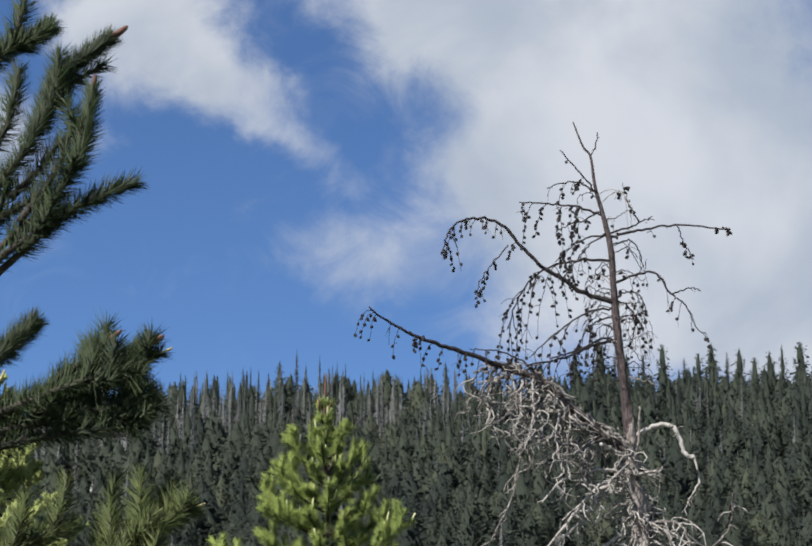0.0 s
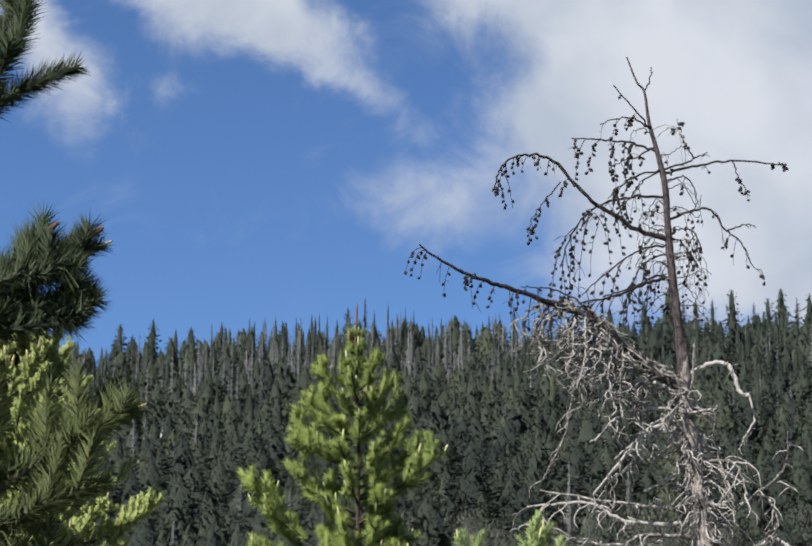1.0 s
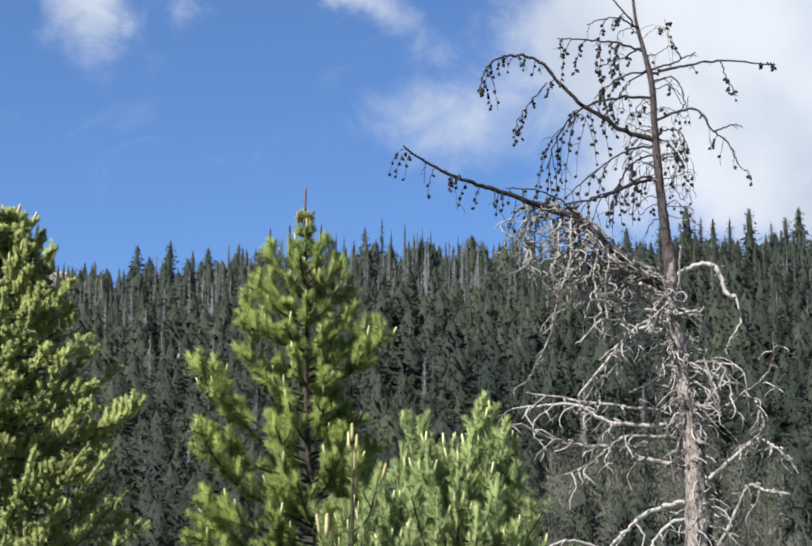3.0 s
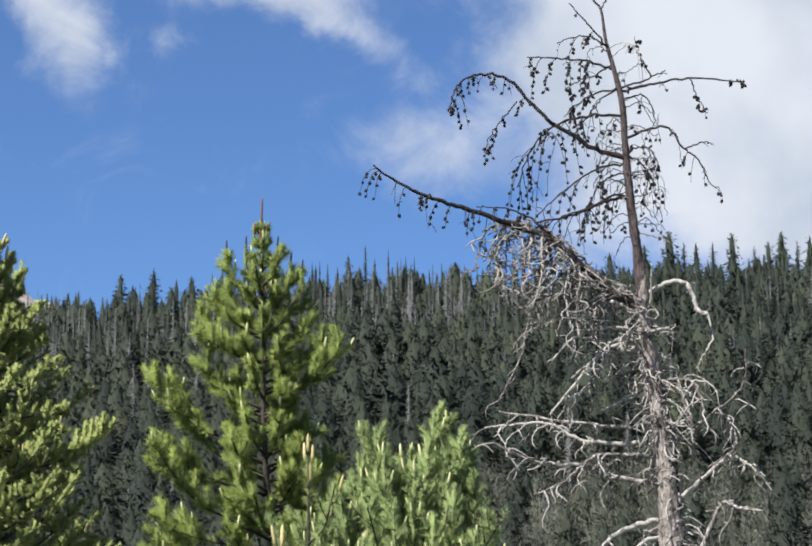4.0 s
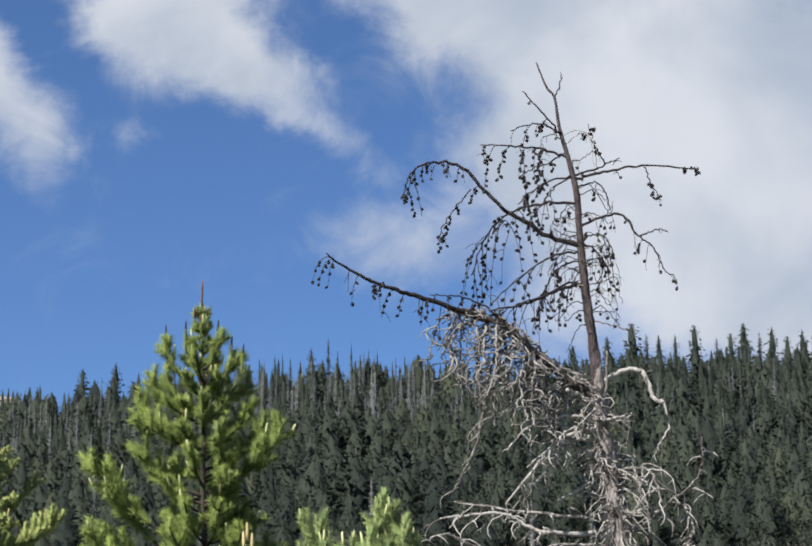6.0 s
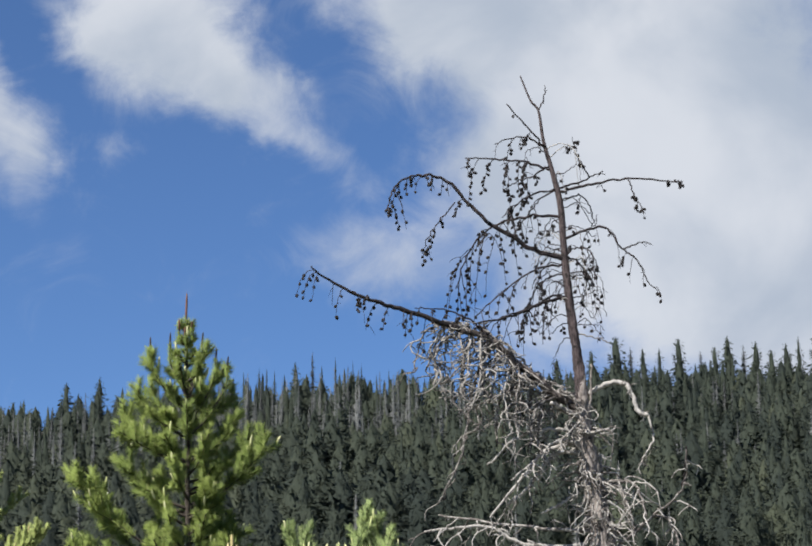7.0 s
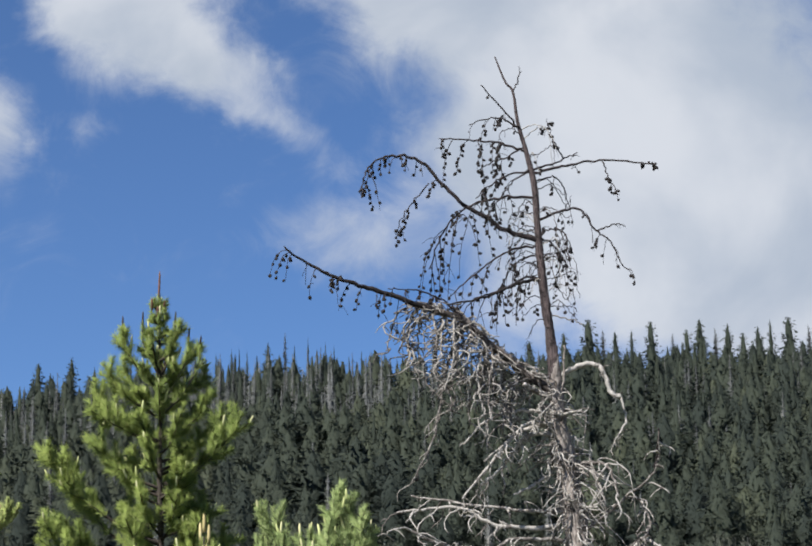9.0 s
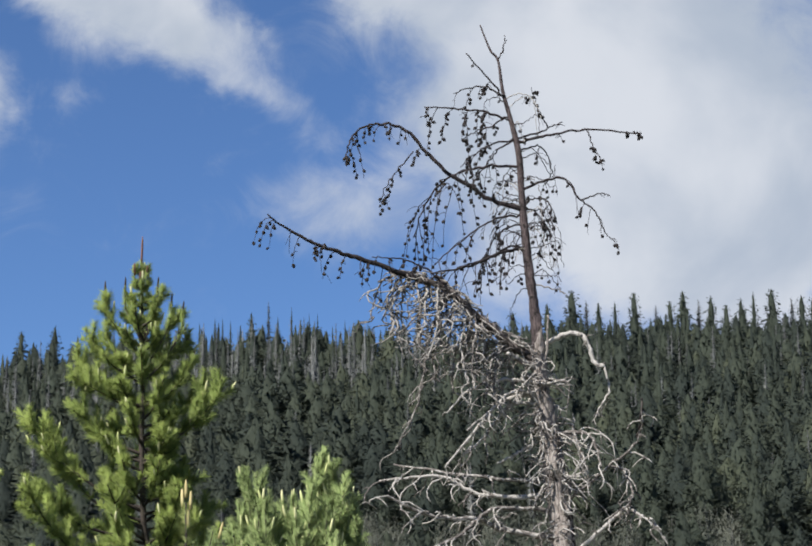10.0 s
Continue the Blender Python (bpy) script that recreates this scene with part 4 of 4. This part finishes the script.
def build_near_pine():
    r = np.random.default_rng(51)
    x0, y0 = -1.55, 2.1
    o = np.array([x0, y0, -0.35])
    tree = thing("pine_tree", o, "dark close pine reaching shaded branches over the clearing", "tree", "mature pines")
    stem(tree, o, [(x0, y0, -0.45), (x0 + 0.02, y0, 2), (x0 - 0.02, y0, 4.0), (x0, y0, 5.6)], 0.10, 0.02)
    def bough(ctrl, shoots=0, l=0.08, bare=0.3, back=(0.5, 0.97), lift=0.3, tip="", size=1.0, long=0.042, count=2700, needle=NEEDLE_SHADE):
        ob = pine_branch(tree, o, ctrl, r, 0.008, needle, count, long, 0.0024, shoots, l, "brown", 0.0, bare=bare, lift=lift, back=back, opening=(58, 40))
        if tip:
            d = np.array(ctrl[-1]) - np.array(ctrl[-2])
            place(part("candle", CANDLES[tip], ob), np.array(ctrl[-1]) - o, d, size, 1.0)

    # upper boughs, steep against the sky: single brushes of needles, backlit shade in their colour
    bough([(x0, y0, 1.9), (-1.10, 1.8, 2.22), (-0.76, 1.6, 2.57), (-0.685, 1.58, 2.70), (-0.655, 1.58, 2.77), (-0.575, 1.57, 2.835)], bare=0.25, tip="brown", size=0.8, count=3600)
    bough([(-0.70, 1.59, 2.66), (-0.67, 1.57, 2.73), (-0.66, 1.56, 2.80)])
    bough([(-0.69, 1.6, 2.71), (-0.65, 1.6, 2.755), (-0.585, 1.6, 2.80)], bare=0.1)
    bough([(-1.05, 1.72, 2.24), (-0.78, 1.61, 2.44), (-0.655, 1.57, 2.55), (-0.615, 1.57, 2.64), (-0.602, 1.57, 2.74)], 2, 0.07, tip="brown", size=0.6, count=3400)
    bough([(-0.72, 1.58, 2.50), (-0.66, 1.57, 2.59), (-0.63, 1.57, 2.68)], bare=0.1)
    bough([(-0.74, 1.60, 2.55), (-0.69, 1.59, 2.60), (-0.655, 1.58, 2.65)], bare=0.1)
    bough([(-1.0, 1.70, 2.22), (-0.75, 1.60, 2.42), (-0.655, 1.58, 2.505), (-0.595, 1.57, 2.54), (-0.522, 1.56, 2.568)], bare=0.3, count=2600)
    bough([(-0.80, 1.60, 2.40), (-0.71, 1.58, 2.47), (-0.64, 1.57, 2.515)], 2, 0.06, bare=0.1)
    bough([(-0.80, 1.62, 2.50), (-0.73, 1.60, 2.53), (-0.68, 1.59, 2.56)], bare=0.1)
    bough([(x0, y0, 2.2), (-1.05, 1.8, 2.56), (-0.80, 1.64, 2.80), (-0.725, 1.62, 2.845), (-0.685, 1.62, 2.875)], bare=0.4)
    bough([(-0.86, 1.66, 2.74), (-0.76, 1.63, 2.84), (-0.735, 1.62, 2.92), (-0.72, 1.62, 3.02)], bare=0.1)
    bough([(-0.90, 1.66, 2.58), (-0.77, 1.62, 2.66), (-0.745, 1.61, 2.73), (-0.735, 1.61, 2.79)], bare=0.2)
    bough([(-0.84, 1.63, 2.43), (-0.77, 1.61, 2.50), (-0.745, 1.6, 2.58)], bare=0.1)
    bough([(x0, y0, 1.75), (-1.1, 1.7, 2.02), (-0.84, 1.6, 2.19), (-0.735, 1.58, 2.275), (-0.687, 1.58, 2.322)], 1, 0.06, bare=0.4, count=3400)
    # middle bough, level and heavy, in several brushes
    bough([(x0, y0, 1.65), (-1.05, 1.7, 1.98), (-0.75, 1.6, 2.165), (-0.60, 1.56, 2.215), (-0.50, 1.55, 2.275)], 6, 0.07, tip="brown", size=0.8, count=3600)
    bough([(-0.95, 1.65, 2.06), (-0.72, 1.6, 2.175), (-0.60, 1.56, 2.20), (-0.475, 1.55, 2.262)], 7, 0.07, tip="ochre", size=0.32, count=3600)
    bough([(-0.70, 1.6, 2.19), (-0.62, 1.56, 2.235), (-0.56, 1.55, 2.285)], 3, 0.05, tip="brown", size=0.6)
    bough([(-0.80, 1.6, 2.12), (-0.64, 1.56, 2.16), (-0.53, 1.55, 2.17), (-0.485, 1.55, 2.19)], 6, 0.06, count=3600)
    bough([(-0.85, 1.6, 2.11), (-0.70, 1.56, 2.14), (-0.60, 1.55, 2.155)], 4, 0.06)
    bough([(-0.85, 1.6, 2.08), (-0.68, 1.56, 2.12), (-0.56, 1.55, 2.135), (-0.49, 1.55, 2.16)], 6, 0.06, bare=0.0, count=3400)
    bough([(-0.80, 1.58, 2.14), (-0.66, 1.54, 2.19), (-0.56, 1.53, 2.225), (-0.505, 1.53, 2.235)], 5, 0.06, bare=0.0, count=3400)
    # lower boughs, sunlight put into a brighter needle colour
    bough([(x0, y0, 1.35), (-1.0, 1.7, 1.70), (-0.66, 1.6, 1.88), (-0.50, 1.58, 1.96), (-0.415, 1.58, 2.005)], 9, 0.08, tip="ochre", size=0.3, lift=0.7, needle=NEEDLE_LIT)
    bough([(-0.72, 1.6, 1.82), (-0.56, 1.58, 1.92), (-0.475, 1.57, 1.995)], 5, 0.07, tip="pale", size=0.22, lift=0.7, needle=NEEDLE_LIT)
    bough([(x0, y0, 1.25), (-1.0, 1.65, 1.58), (-0.67, 1.56, 1.79), (-0.45, 1.56, 1.89)], 10, 0.09, lift=0.7, tip="pale", size=0.22, needle=NEEDLE_LIT)
    bough([(x0, y0, 1.3), (-1.0, 1.65, 1.72), (-0.76, 1.56, 1.90), (-0.61, 1.56, 1.975)], 7, 0.08, lift=0.6, needle=NEEDLE_LIT)
    bough([(x0, y0, 1.1), (-1.0, 1.65, 1.40), (-0.68, 1.56, 1.64), (-0.46, 1.56, 1.76)], 10, 0.1, lift=0.7, tip="pale", size=0.22, needle=NEEDLE_LIT)
    # the rest of its crown, out of the way to the west
    z, az = 5.4, 0.0
    while z > 0.9:
        wide = float(np.interp(z, [0.9, 2.5, 4.0, 5.4], [1.0, 0.85, 0.6, 0.15]))
        for b in range(7):
            a = az + b * 0.9 + r.normal(0, 0.2)
            c, s = math.cos(a), math.sin(a)
            l = wide * r.uniform(0.8, 1.15) * (0.6 if c > 0.2 else 1.0)
            pine_branch(tree, o, [(x0, y0, z), (x0 + 0.55 * l * c, y0 + 0.55 * l * s, z + 0.08), (x0 + l * c, y0 + l * s, z + 0.35 * l)], r, 0.012, NEEDLE_SHADE, 320, 0.06, 0.004, 8, 0.1 + 0.2 * l, "brown", 0.0, bare=0.25)
        az += 0.7
        z -= 0.22


build_sunny_pine()
build_bushy_pine()
build_olive_pine()
build_near_pine()


# ---------------------------------------------------------------- far forest
def conifer(kind, detail, r, fill=0.66, ragged=0.26):
    """A conifer one unit high: points, triangles, the material of each triangle (0 foliage, 1 dead wood, 2 brush, 3 live trunk) and soft normals."""
    path = np.array([(0, 0, -0.03), (0.004, 0.003, 0.4), (0, 0, 0.97)])
    stem_r = {"dead": 0.0105, "brush": 0.006}.get(kind, 0.011)
    v, t = tube(path, [stem_r, 0.7 * stem_r, 0.15 * stem_r], 5 if kind == "dead" else 3)
    pieces, mats = [(v, t)], [np.full(len(t), 1 if kind in ("dead", "brush") else 3)]
    soft = [v * np.array([1, 1, 0]) + np.array([0, 0, 0.002])]
    wide, low, power = {"spire": (0.10, 0.04, 0.66), "fir": (0.165, 0.04, 0.55), "pine": (0.20, 0.06, 0.50), "oval": (0.135, 0.10, 0.46), "dead": (0.065, 0.16, 0.6), "brush": (0.20, 0.06, 0.35)}[kind]
    n = int({"spire": 0.9, "fir": 1.1, "pine": 1.25, "oval": 1.1, "dead": 1.2, "brush": 1.0}[kind] * detail)
    phase = r.uniform(0, 6.28, 4)

    def edge_at(z, a):
        """Half-width of the crown at height z on bearing a: tiers of limbs, uneven from side to side."""
        e = wide * (np.clip(1 - z, 0.004, 1) / (1 - low)) ** power
        e = e * (1 + (0.26 if kind == "oval" else 0.15) * np.sin(z * 34 + phase[0] + 0.7 * np.sin(a + phase[1])))
        e = e * (1 + 0.24 * np.sin(a * 2 + phase[2]) * np.sin(z * 15 + phase[3]) + 0.12 * np.sin(a * 3 + z * 25 + phase[1]))
        if kind in ("pine", "brush"):
            e = e * np.clip((z - low + 0.06) / 0.2, 0.35, 1)
        return e

    # more limbs where they show, in the upper part
    zs = np.minimum(low + (1 - low) * (1 - r.random(n) ** 0.62) * 1.0, 0.985)
    a = r.uniform(0, 2 * np.pi, n)
    edge = edge_at(zs, a) * (1 + r.normal(0, ragged, n))
    if kind == "dead":
        base = np.stack([0 * a, 0 * a, zs], 1)
        go = np.stack([np.cos(a), np.sin(a), r.uniform(-0.5, 0.4, n)], 1)
        l = (edge * r.uniform(0.3, 1.5, n))[:, None]
        up = np.array([0, 0, 0.0050])
        pieces.append((np.stack([base - up, base + up, base + go * l], 1).reshape(-1, 3), np.arange(3 * n).reshape(-1, 3)))
        mats.append(np.full(n, 1))
        soft.append(np.repeat(np.stack([np.cos(a), np.sin(a), 0 * a + 0.4], 1), 3, axis=0))
        return *joined(pieces), np.concatenate(mats), np.vstack(soft)
    leaf = 2 if kind == "brush" else 0
    lift = 0.9 if kind in ("pine", "brush") else 0.5
    if kind != "brush":
        # the dense inner crown
        sides, rows = 9, 8
        hz = np.linspace(low + 0.05, 0.975, rows)[:, None] + r.normal(0, 0.010, (rows, sides))
        ha = np.arange(sides)[None] * 2 * np.pi / sides + r.normal(0, 0.12, (rows, sides))
        hr = edge_at(hz, ha) * fill * {"spire": 0.8, "fir": 0.85, "pine": 0.95}.get(kind, 1.0) * (1 + r.normal(0, 0.12, (rows, sides)))
        hr[-1] *= 0.12
        hv = np.stack([hr * np.cos(ha), hr * np.sin(ha), hz], -1).reshape(-1, 3)
        ht = []
        for i in range(rows - 1):
            for j in range(sides):
                p, q = i * sides + j, i * sides + (j + 1) % sides
                ht += [(p, q, q + sides), (p, q + sides, p + sides)]
        pieces.append((hv, np.array(ht)))
        mats.append(np.full(len(ht), leaf))
        soft.append(np.stack([np.cos(ha), np.sin(ha), 0 * ha + lift], -1).reshape(-1, 3) + r.normal(0, 0.15, (rows * sides, 3)))
    rad = edge * (r.uniform(0.15, 1.0, n) if kind == "oval" else r.uniform(0.55, 1.05, n) if kind == "pine" else r.uniform(0.55, 1.1, n))
    c = np.stack([rad * np.cos(a), rad * np.sin(a), zs - 0.2 * rad], 1)
    size = ((0.008 + 0.125 * edge) * r.uniform(0.6, 1.3, n))[:, None] * (380 / detail) ** 0.35
    if kind == "oval":
        size = size * 1.5
    out = np.stack([np.cos(a), np.sin(a), -0.3 + r.normal(0, 0.3, n)], 1)
    if kind == "brush":
        out = np.stack([0.4 * np.cos(a), 0.4 * np.sin(a), 1 + r.normal(0, 0.2, n)], 1)
    if kind == "pine":
        out[:, 2] += 0.55
    out += r.normal(0, 0.3, (n, 3))
    out /= np.linalg.norm(out, axis=1)[:, None]
    side = np.cross(out, r.normal(0, 1, (n, 3)))
    side /= np.linalg.norm(side, axis=1)[:, None]
    slim = {"brush": 0.16, "pine": 0.42}.get(kind, 0.5)
    if kind in ("pine", "fir", "spire"):
        size = size * {"pine": 1.9, "fir": 1.65, "spire": 1.4}[kind]
    if kind == "brush":
        size = size * 2.2
    vv = np.stack([c - out * size * 0.5 - side * size * slim, c - out * size * 0.4 + side * size * slim, c + out * size * 0.9], 1)
    pieces.append((vv.reshape(-1, 3), np.arange(3 * n).reshape(-1, 3)))
    mats.append(np.full(n, leaf))
    soft.append(np.repeat(np.stack([np.cos(a), np.sin(a), 0 * a + lift], 1) + r.normal(0, 0.4, (n, 3)), 3, axis=0))
    return *joined(pieces), np.concatenate(mats), np.vstack(soft)


FOREST_TRUNK = forest_material("far_live_trunks", (0.05, 0.042, 0.036), (0.08, 0.07, 0.06), (0.12, 0.10, 0.09), 0.0)
FOREST_MATS = [FOREST_GREEN, FOREST_GREY, FOREST_BRUSH, FOREST_TRUNK]


ROCKS = ((-33.7, 372.0), (-22.6, 372.0), (-36.9, 374.0))
PALE_STONE = plain("pale_weathered_stone", (0.30, 0.30, 0.28), (0.46, 0.45, 0.42), 1.4, 0.9, 0.15)


def build_rocks():
    """Pale boulders in small clearings on the slope."""
    for k, (x, y) in enumerate(ROCKS):
        bm = bmesh.new()
        bmesh.ops.create_icosphere(bm, subdivisions=3, radius=1.0)
        for v in bm.verts:
            v.co *= 1 + 0.28 * noise.noise(v.co * 1.3 + Vector((7 * k, 0, 0))) + 0.12 * noise.noise(v.co * 3.7)
            v.co = Vector((v.co.x * (1.5 if k < 2 else 1.0), v.co.y * 1.2, v.co.z * (2.9 if k < 2 else 2.2)))
        me = bpy.data.meshes.new("boulder")
        bm.to_mesh(me)
        bm.free()
        me.materials.append(PALE_STONE)
        ob = new("boulder", me)
        ob.location = (x, y, float(ground_height(x, y)) + 0.2)
        tagged(ob, "pale weathered boulder in a gap of the forest", "boulder", "boulders on the slope")


build_rocks()


def build_forest():
    r = np.random.default_rng(61)
    kinds = ("spire", "fir", "pine", "dead", "brush")
    near = {k: [conifer(k, 800, r) for _ in range(5)] for k in kinds}
    far = {k: [conifer(k, 380, r) for _ in range(6)] for k in kinds}
    verts, tris, mats, tones, softs = [], [], [], [], []
    at = 0
    y = 104.0
    while y < 497:
        gap = 3.5 if y < 225 else 4.4
        half = 0.235 * y + 14
        x = -half - 4
        while x < half + 6:
            px, py = x + r.normal(0, 0.45 * gap), y + r.normal(0, 0.45 * gap)
            x += gap * r.uniform(0.75, 1.3)
            if any(abs(px - rx * py / ry) < 2.8 and ry - 34 < py < ry + 3 for rx, ry in ROCKS):
                continue
            up = float(np.clip((py - 110) / 390, 0, 1))
            pick = r.random()
            patchy = 0.5 + 0.9 * noise.noise(Vector((px * 0.035, py * 0.02, 3.0)))
            grey = 0.66 * float(smooth01(0.55, 0.78, up)) * (1.0 if px < 45 else 0.25) * min(1.0, max(0.25, patchy + 0.15)) + 0.03
            round_top = 0.93 - 0.68 * float(smooth01(0.55, 0.95, up))
            if py < 205 and px > 2 + 4 * patchy:
                kind = "brush" if pick < 0.86 else "pine"
            elif pick < grey:
                kind = "dead"
            elif pick < grey + (1 - grey) * round_top:
                kind = "pine"
            elif pick < grey + (1 - grey) * (round_top + 0.45 * (1 - round_top)):
                kind = "fir"
            else:
                kind = "spire"
            if kind == "spire" and px > 35 and r.random() < 0.4:
                kind = "pine" if r.random() < 0.3 else "fir"
            if kind == "dead" and up > 0.93:
                kind = "spire"
            tall = {"spire": 14.0, "fir": 13.5, "pine": 11.5, "dead": 14.5, "brush": 8.0}[kind] * r.uniform(0.6, 1.15)
            if kind == "pine":
                tall *= r.uniform(0.75, 1.2)
            tall *= 0.72 + 0.28 * up - (0.16 + 0.1 * r.random()) * float(smooth01(0.9, 1.0, up))
            pool = near[kind] if py < 235 else far[kind]
            v, t, m, soft = pool[r.integers(len(pool))]
            a = r.uniform(0, 6.28)
            c, s = math.cos(a) * tall, math.sin(a) * tall
            w = np.stack([v[:, 0] * c - v[:, 1] * s, v[:, 0] * s + v[:, 1] * c, v[:, 2] * tall], 1)
            w[:, :2] *= r.uniform(0.9, 1.6) if kind != "dead" else 1.0
            w[:, 0] += w[:, 2] * r.normal(0, 0.015)
            w += np.array([px, py, float(ground_height(px, py))])
            c, s = math.cos(a), math.sin(a)
            softs.append(np.stack([soft[:, 0] * c - soft[:, 1] * s, soft[:, 0] * s + soft[:, 1] * c - 0.45, soft[:, 2]], 1))
            verts.append(w)
            tris.append(t + at)
            mats.append(m)
            tones.append(np.full(len(w), np.clip(r.normal(0.47 - 0.16 * float(smooth01(25, 75, px)), 0.27), 0, 1)))
            at += len(w)
        y += 0.95 * gap
    me = np_mesh("forest", np.vstack(verts), np.vstack(tris), FOREST_MATS, np.concatenate(mats), np.concatenate(tones), normals=np.vstack(softs))
    tagged(new("forest", me), "mixed conifer forest with grey dead trees on a hillside", "forest", kind="stuff")


build_forest()


def build_ridge_trees():
    """Trees that stand out against the sky along the ridge, each on its own."""
    r = np.random.default_rng(71)
    made = {}

    def stand(kind, x, top, wide, y=499.0):
        if x > 55 and (kind in ("fir", "pine") or kind == "spire" and r.random() < 0.6):
            kind = "oval"
        key = (kind, int(r.integers(4)))
        z = float(ground_height(x, y)) - 0.2
        tall = top - z
        broad = 0.85 if x < 55 else 1.65
        label = {"dead": "grey dead conifer standing on the ridge", "spire": "narrow dark fir on the ridge", "fir": "dark conical fir on the ridge", "oval": "oval-crowned loose conifer on the ridge", "pine": "round-topped pine on the ridge"}[kind]
        if key not in made:
            v, t, m, soft = conifer(kind, 620, np.random.default_rng(80 + 7 * len(made)), 0.42 if kind == "oval" else 0.5, 0.3)
            wood_t, leaf_t = t[(m == 1) | (m == 3)], t[(m != 1) & (m != 3)]
            tree = thing("conifer_tree", (0, 0, 0), label, "tree", "ridge trees")
            tone = np.full(len(v), 0.35)
            part("trunk", np_mesh("trunk", v, wood_t, [FOREST_GREY if kind == "dead" else FOREST_TRUNK], tone=tone, normals=soft), tree)
            if len(leaf_t):
                part("crown", np_mesh("crown", v, leaf_t, [FOREST_GREEN], tone=tone, normals=soft), tree)
            made[key] = tree
        else:
            tree = copy_thing(made[key], Matrix())
        tree.matrix_basis = Matrix.Translation((x, y, z)) @ Matrix.Rotation(r.uniform(-0.3, 0.3), 4, "Z") @ Matrix.Diagonal((broad * tall * wide, broad * tall * wide, tall, 1))

    for x, top, kind, wide in ((-57.4, 115.2, "pine", 0.9), (-49.5, 116.4, "fir", 1.1), (-44, 112.6, "spire", 0.8), (-41, 113.8, "spire", 0.6), (-35.5, 115.5, "spire", 0.7),
                               (-31, 113.5, "spire", 0.7), (-26.5, 116.7, "spire", 0.8), (-22.8, 117.1, "spire", 0.6), (-20, 115.0, "spire", 0.7), (-15.3, 117.2, "spire", 0.7), (-11.6, 118.1, "spire", 0.7),
                               (-9.8, 118.1, "spire", 0.6), (-7.9, 117.5, "spire", 0.7), (-2.9, 119.4, "fir", 0.9), (1.2, 122.4, "dead", 1.0), (3.4, 118.9, "spire", 0.7), (6.7, 120.9, "spire", 0.5)):
        stand(kind, x, top, wide)
    for x, top, kind, wide in ((10.9, 119.6, "spire", 0.5), (12.9, 119.0, "spire", 0.5), (16.5, 116.2, "spire", 0.8), (19.5, 117.5, "spire", 0.7), (21.4, 116.1, "fir", 0.7), (25.0, 116.9, "spire", 0.7),
                               (31, 118.0, "spire", 0.6), (37, 119.5, "fir", 0.7), (46, 119.0, "spire", 0.7), (52, 120.5, "dead", 1.0), (60, 119.5, "fir", 0.8), (68.5, 121.5, "pine", 0.8), (74.6, 124.8, "fir", 0.95),
                               (78, 122.2, "dead", 1.0), (81, 121.8, "spire", 0.6)):
        stand(kind, x, top, wide)
    for x, top, kind, wide in ((85, 122.0, "spire", 0.7), (89.8, 124.2, "fir", 0.75), (95, 121.0, "dead", 1.0), (98.5, 122.0, "spire", 0.7), (101.8, 124.6, "fir", 0.85), (105.5, 122.4, "dead", 1.0), (108.6, 123.2, "fir", 0.75),
                               (112.3, 121.0, "spire", 0.8), (116, 122.6, "fir", 0.7), (119.1, 124.3, "spire", 0.7), (123.7, 125.0, "fir", 0.9), (128.5, 122.8, "dead", 1.2), (131, 123.4, "spire", 0.7), (134, 123.4, "fir", 0.8), (140, 122.5, "fir", 0.9), (147, 123, "spire", 0.8)):
        stand(kind, x, top, wide)


build_ridge_trees()
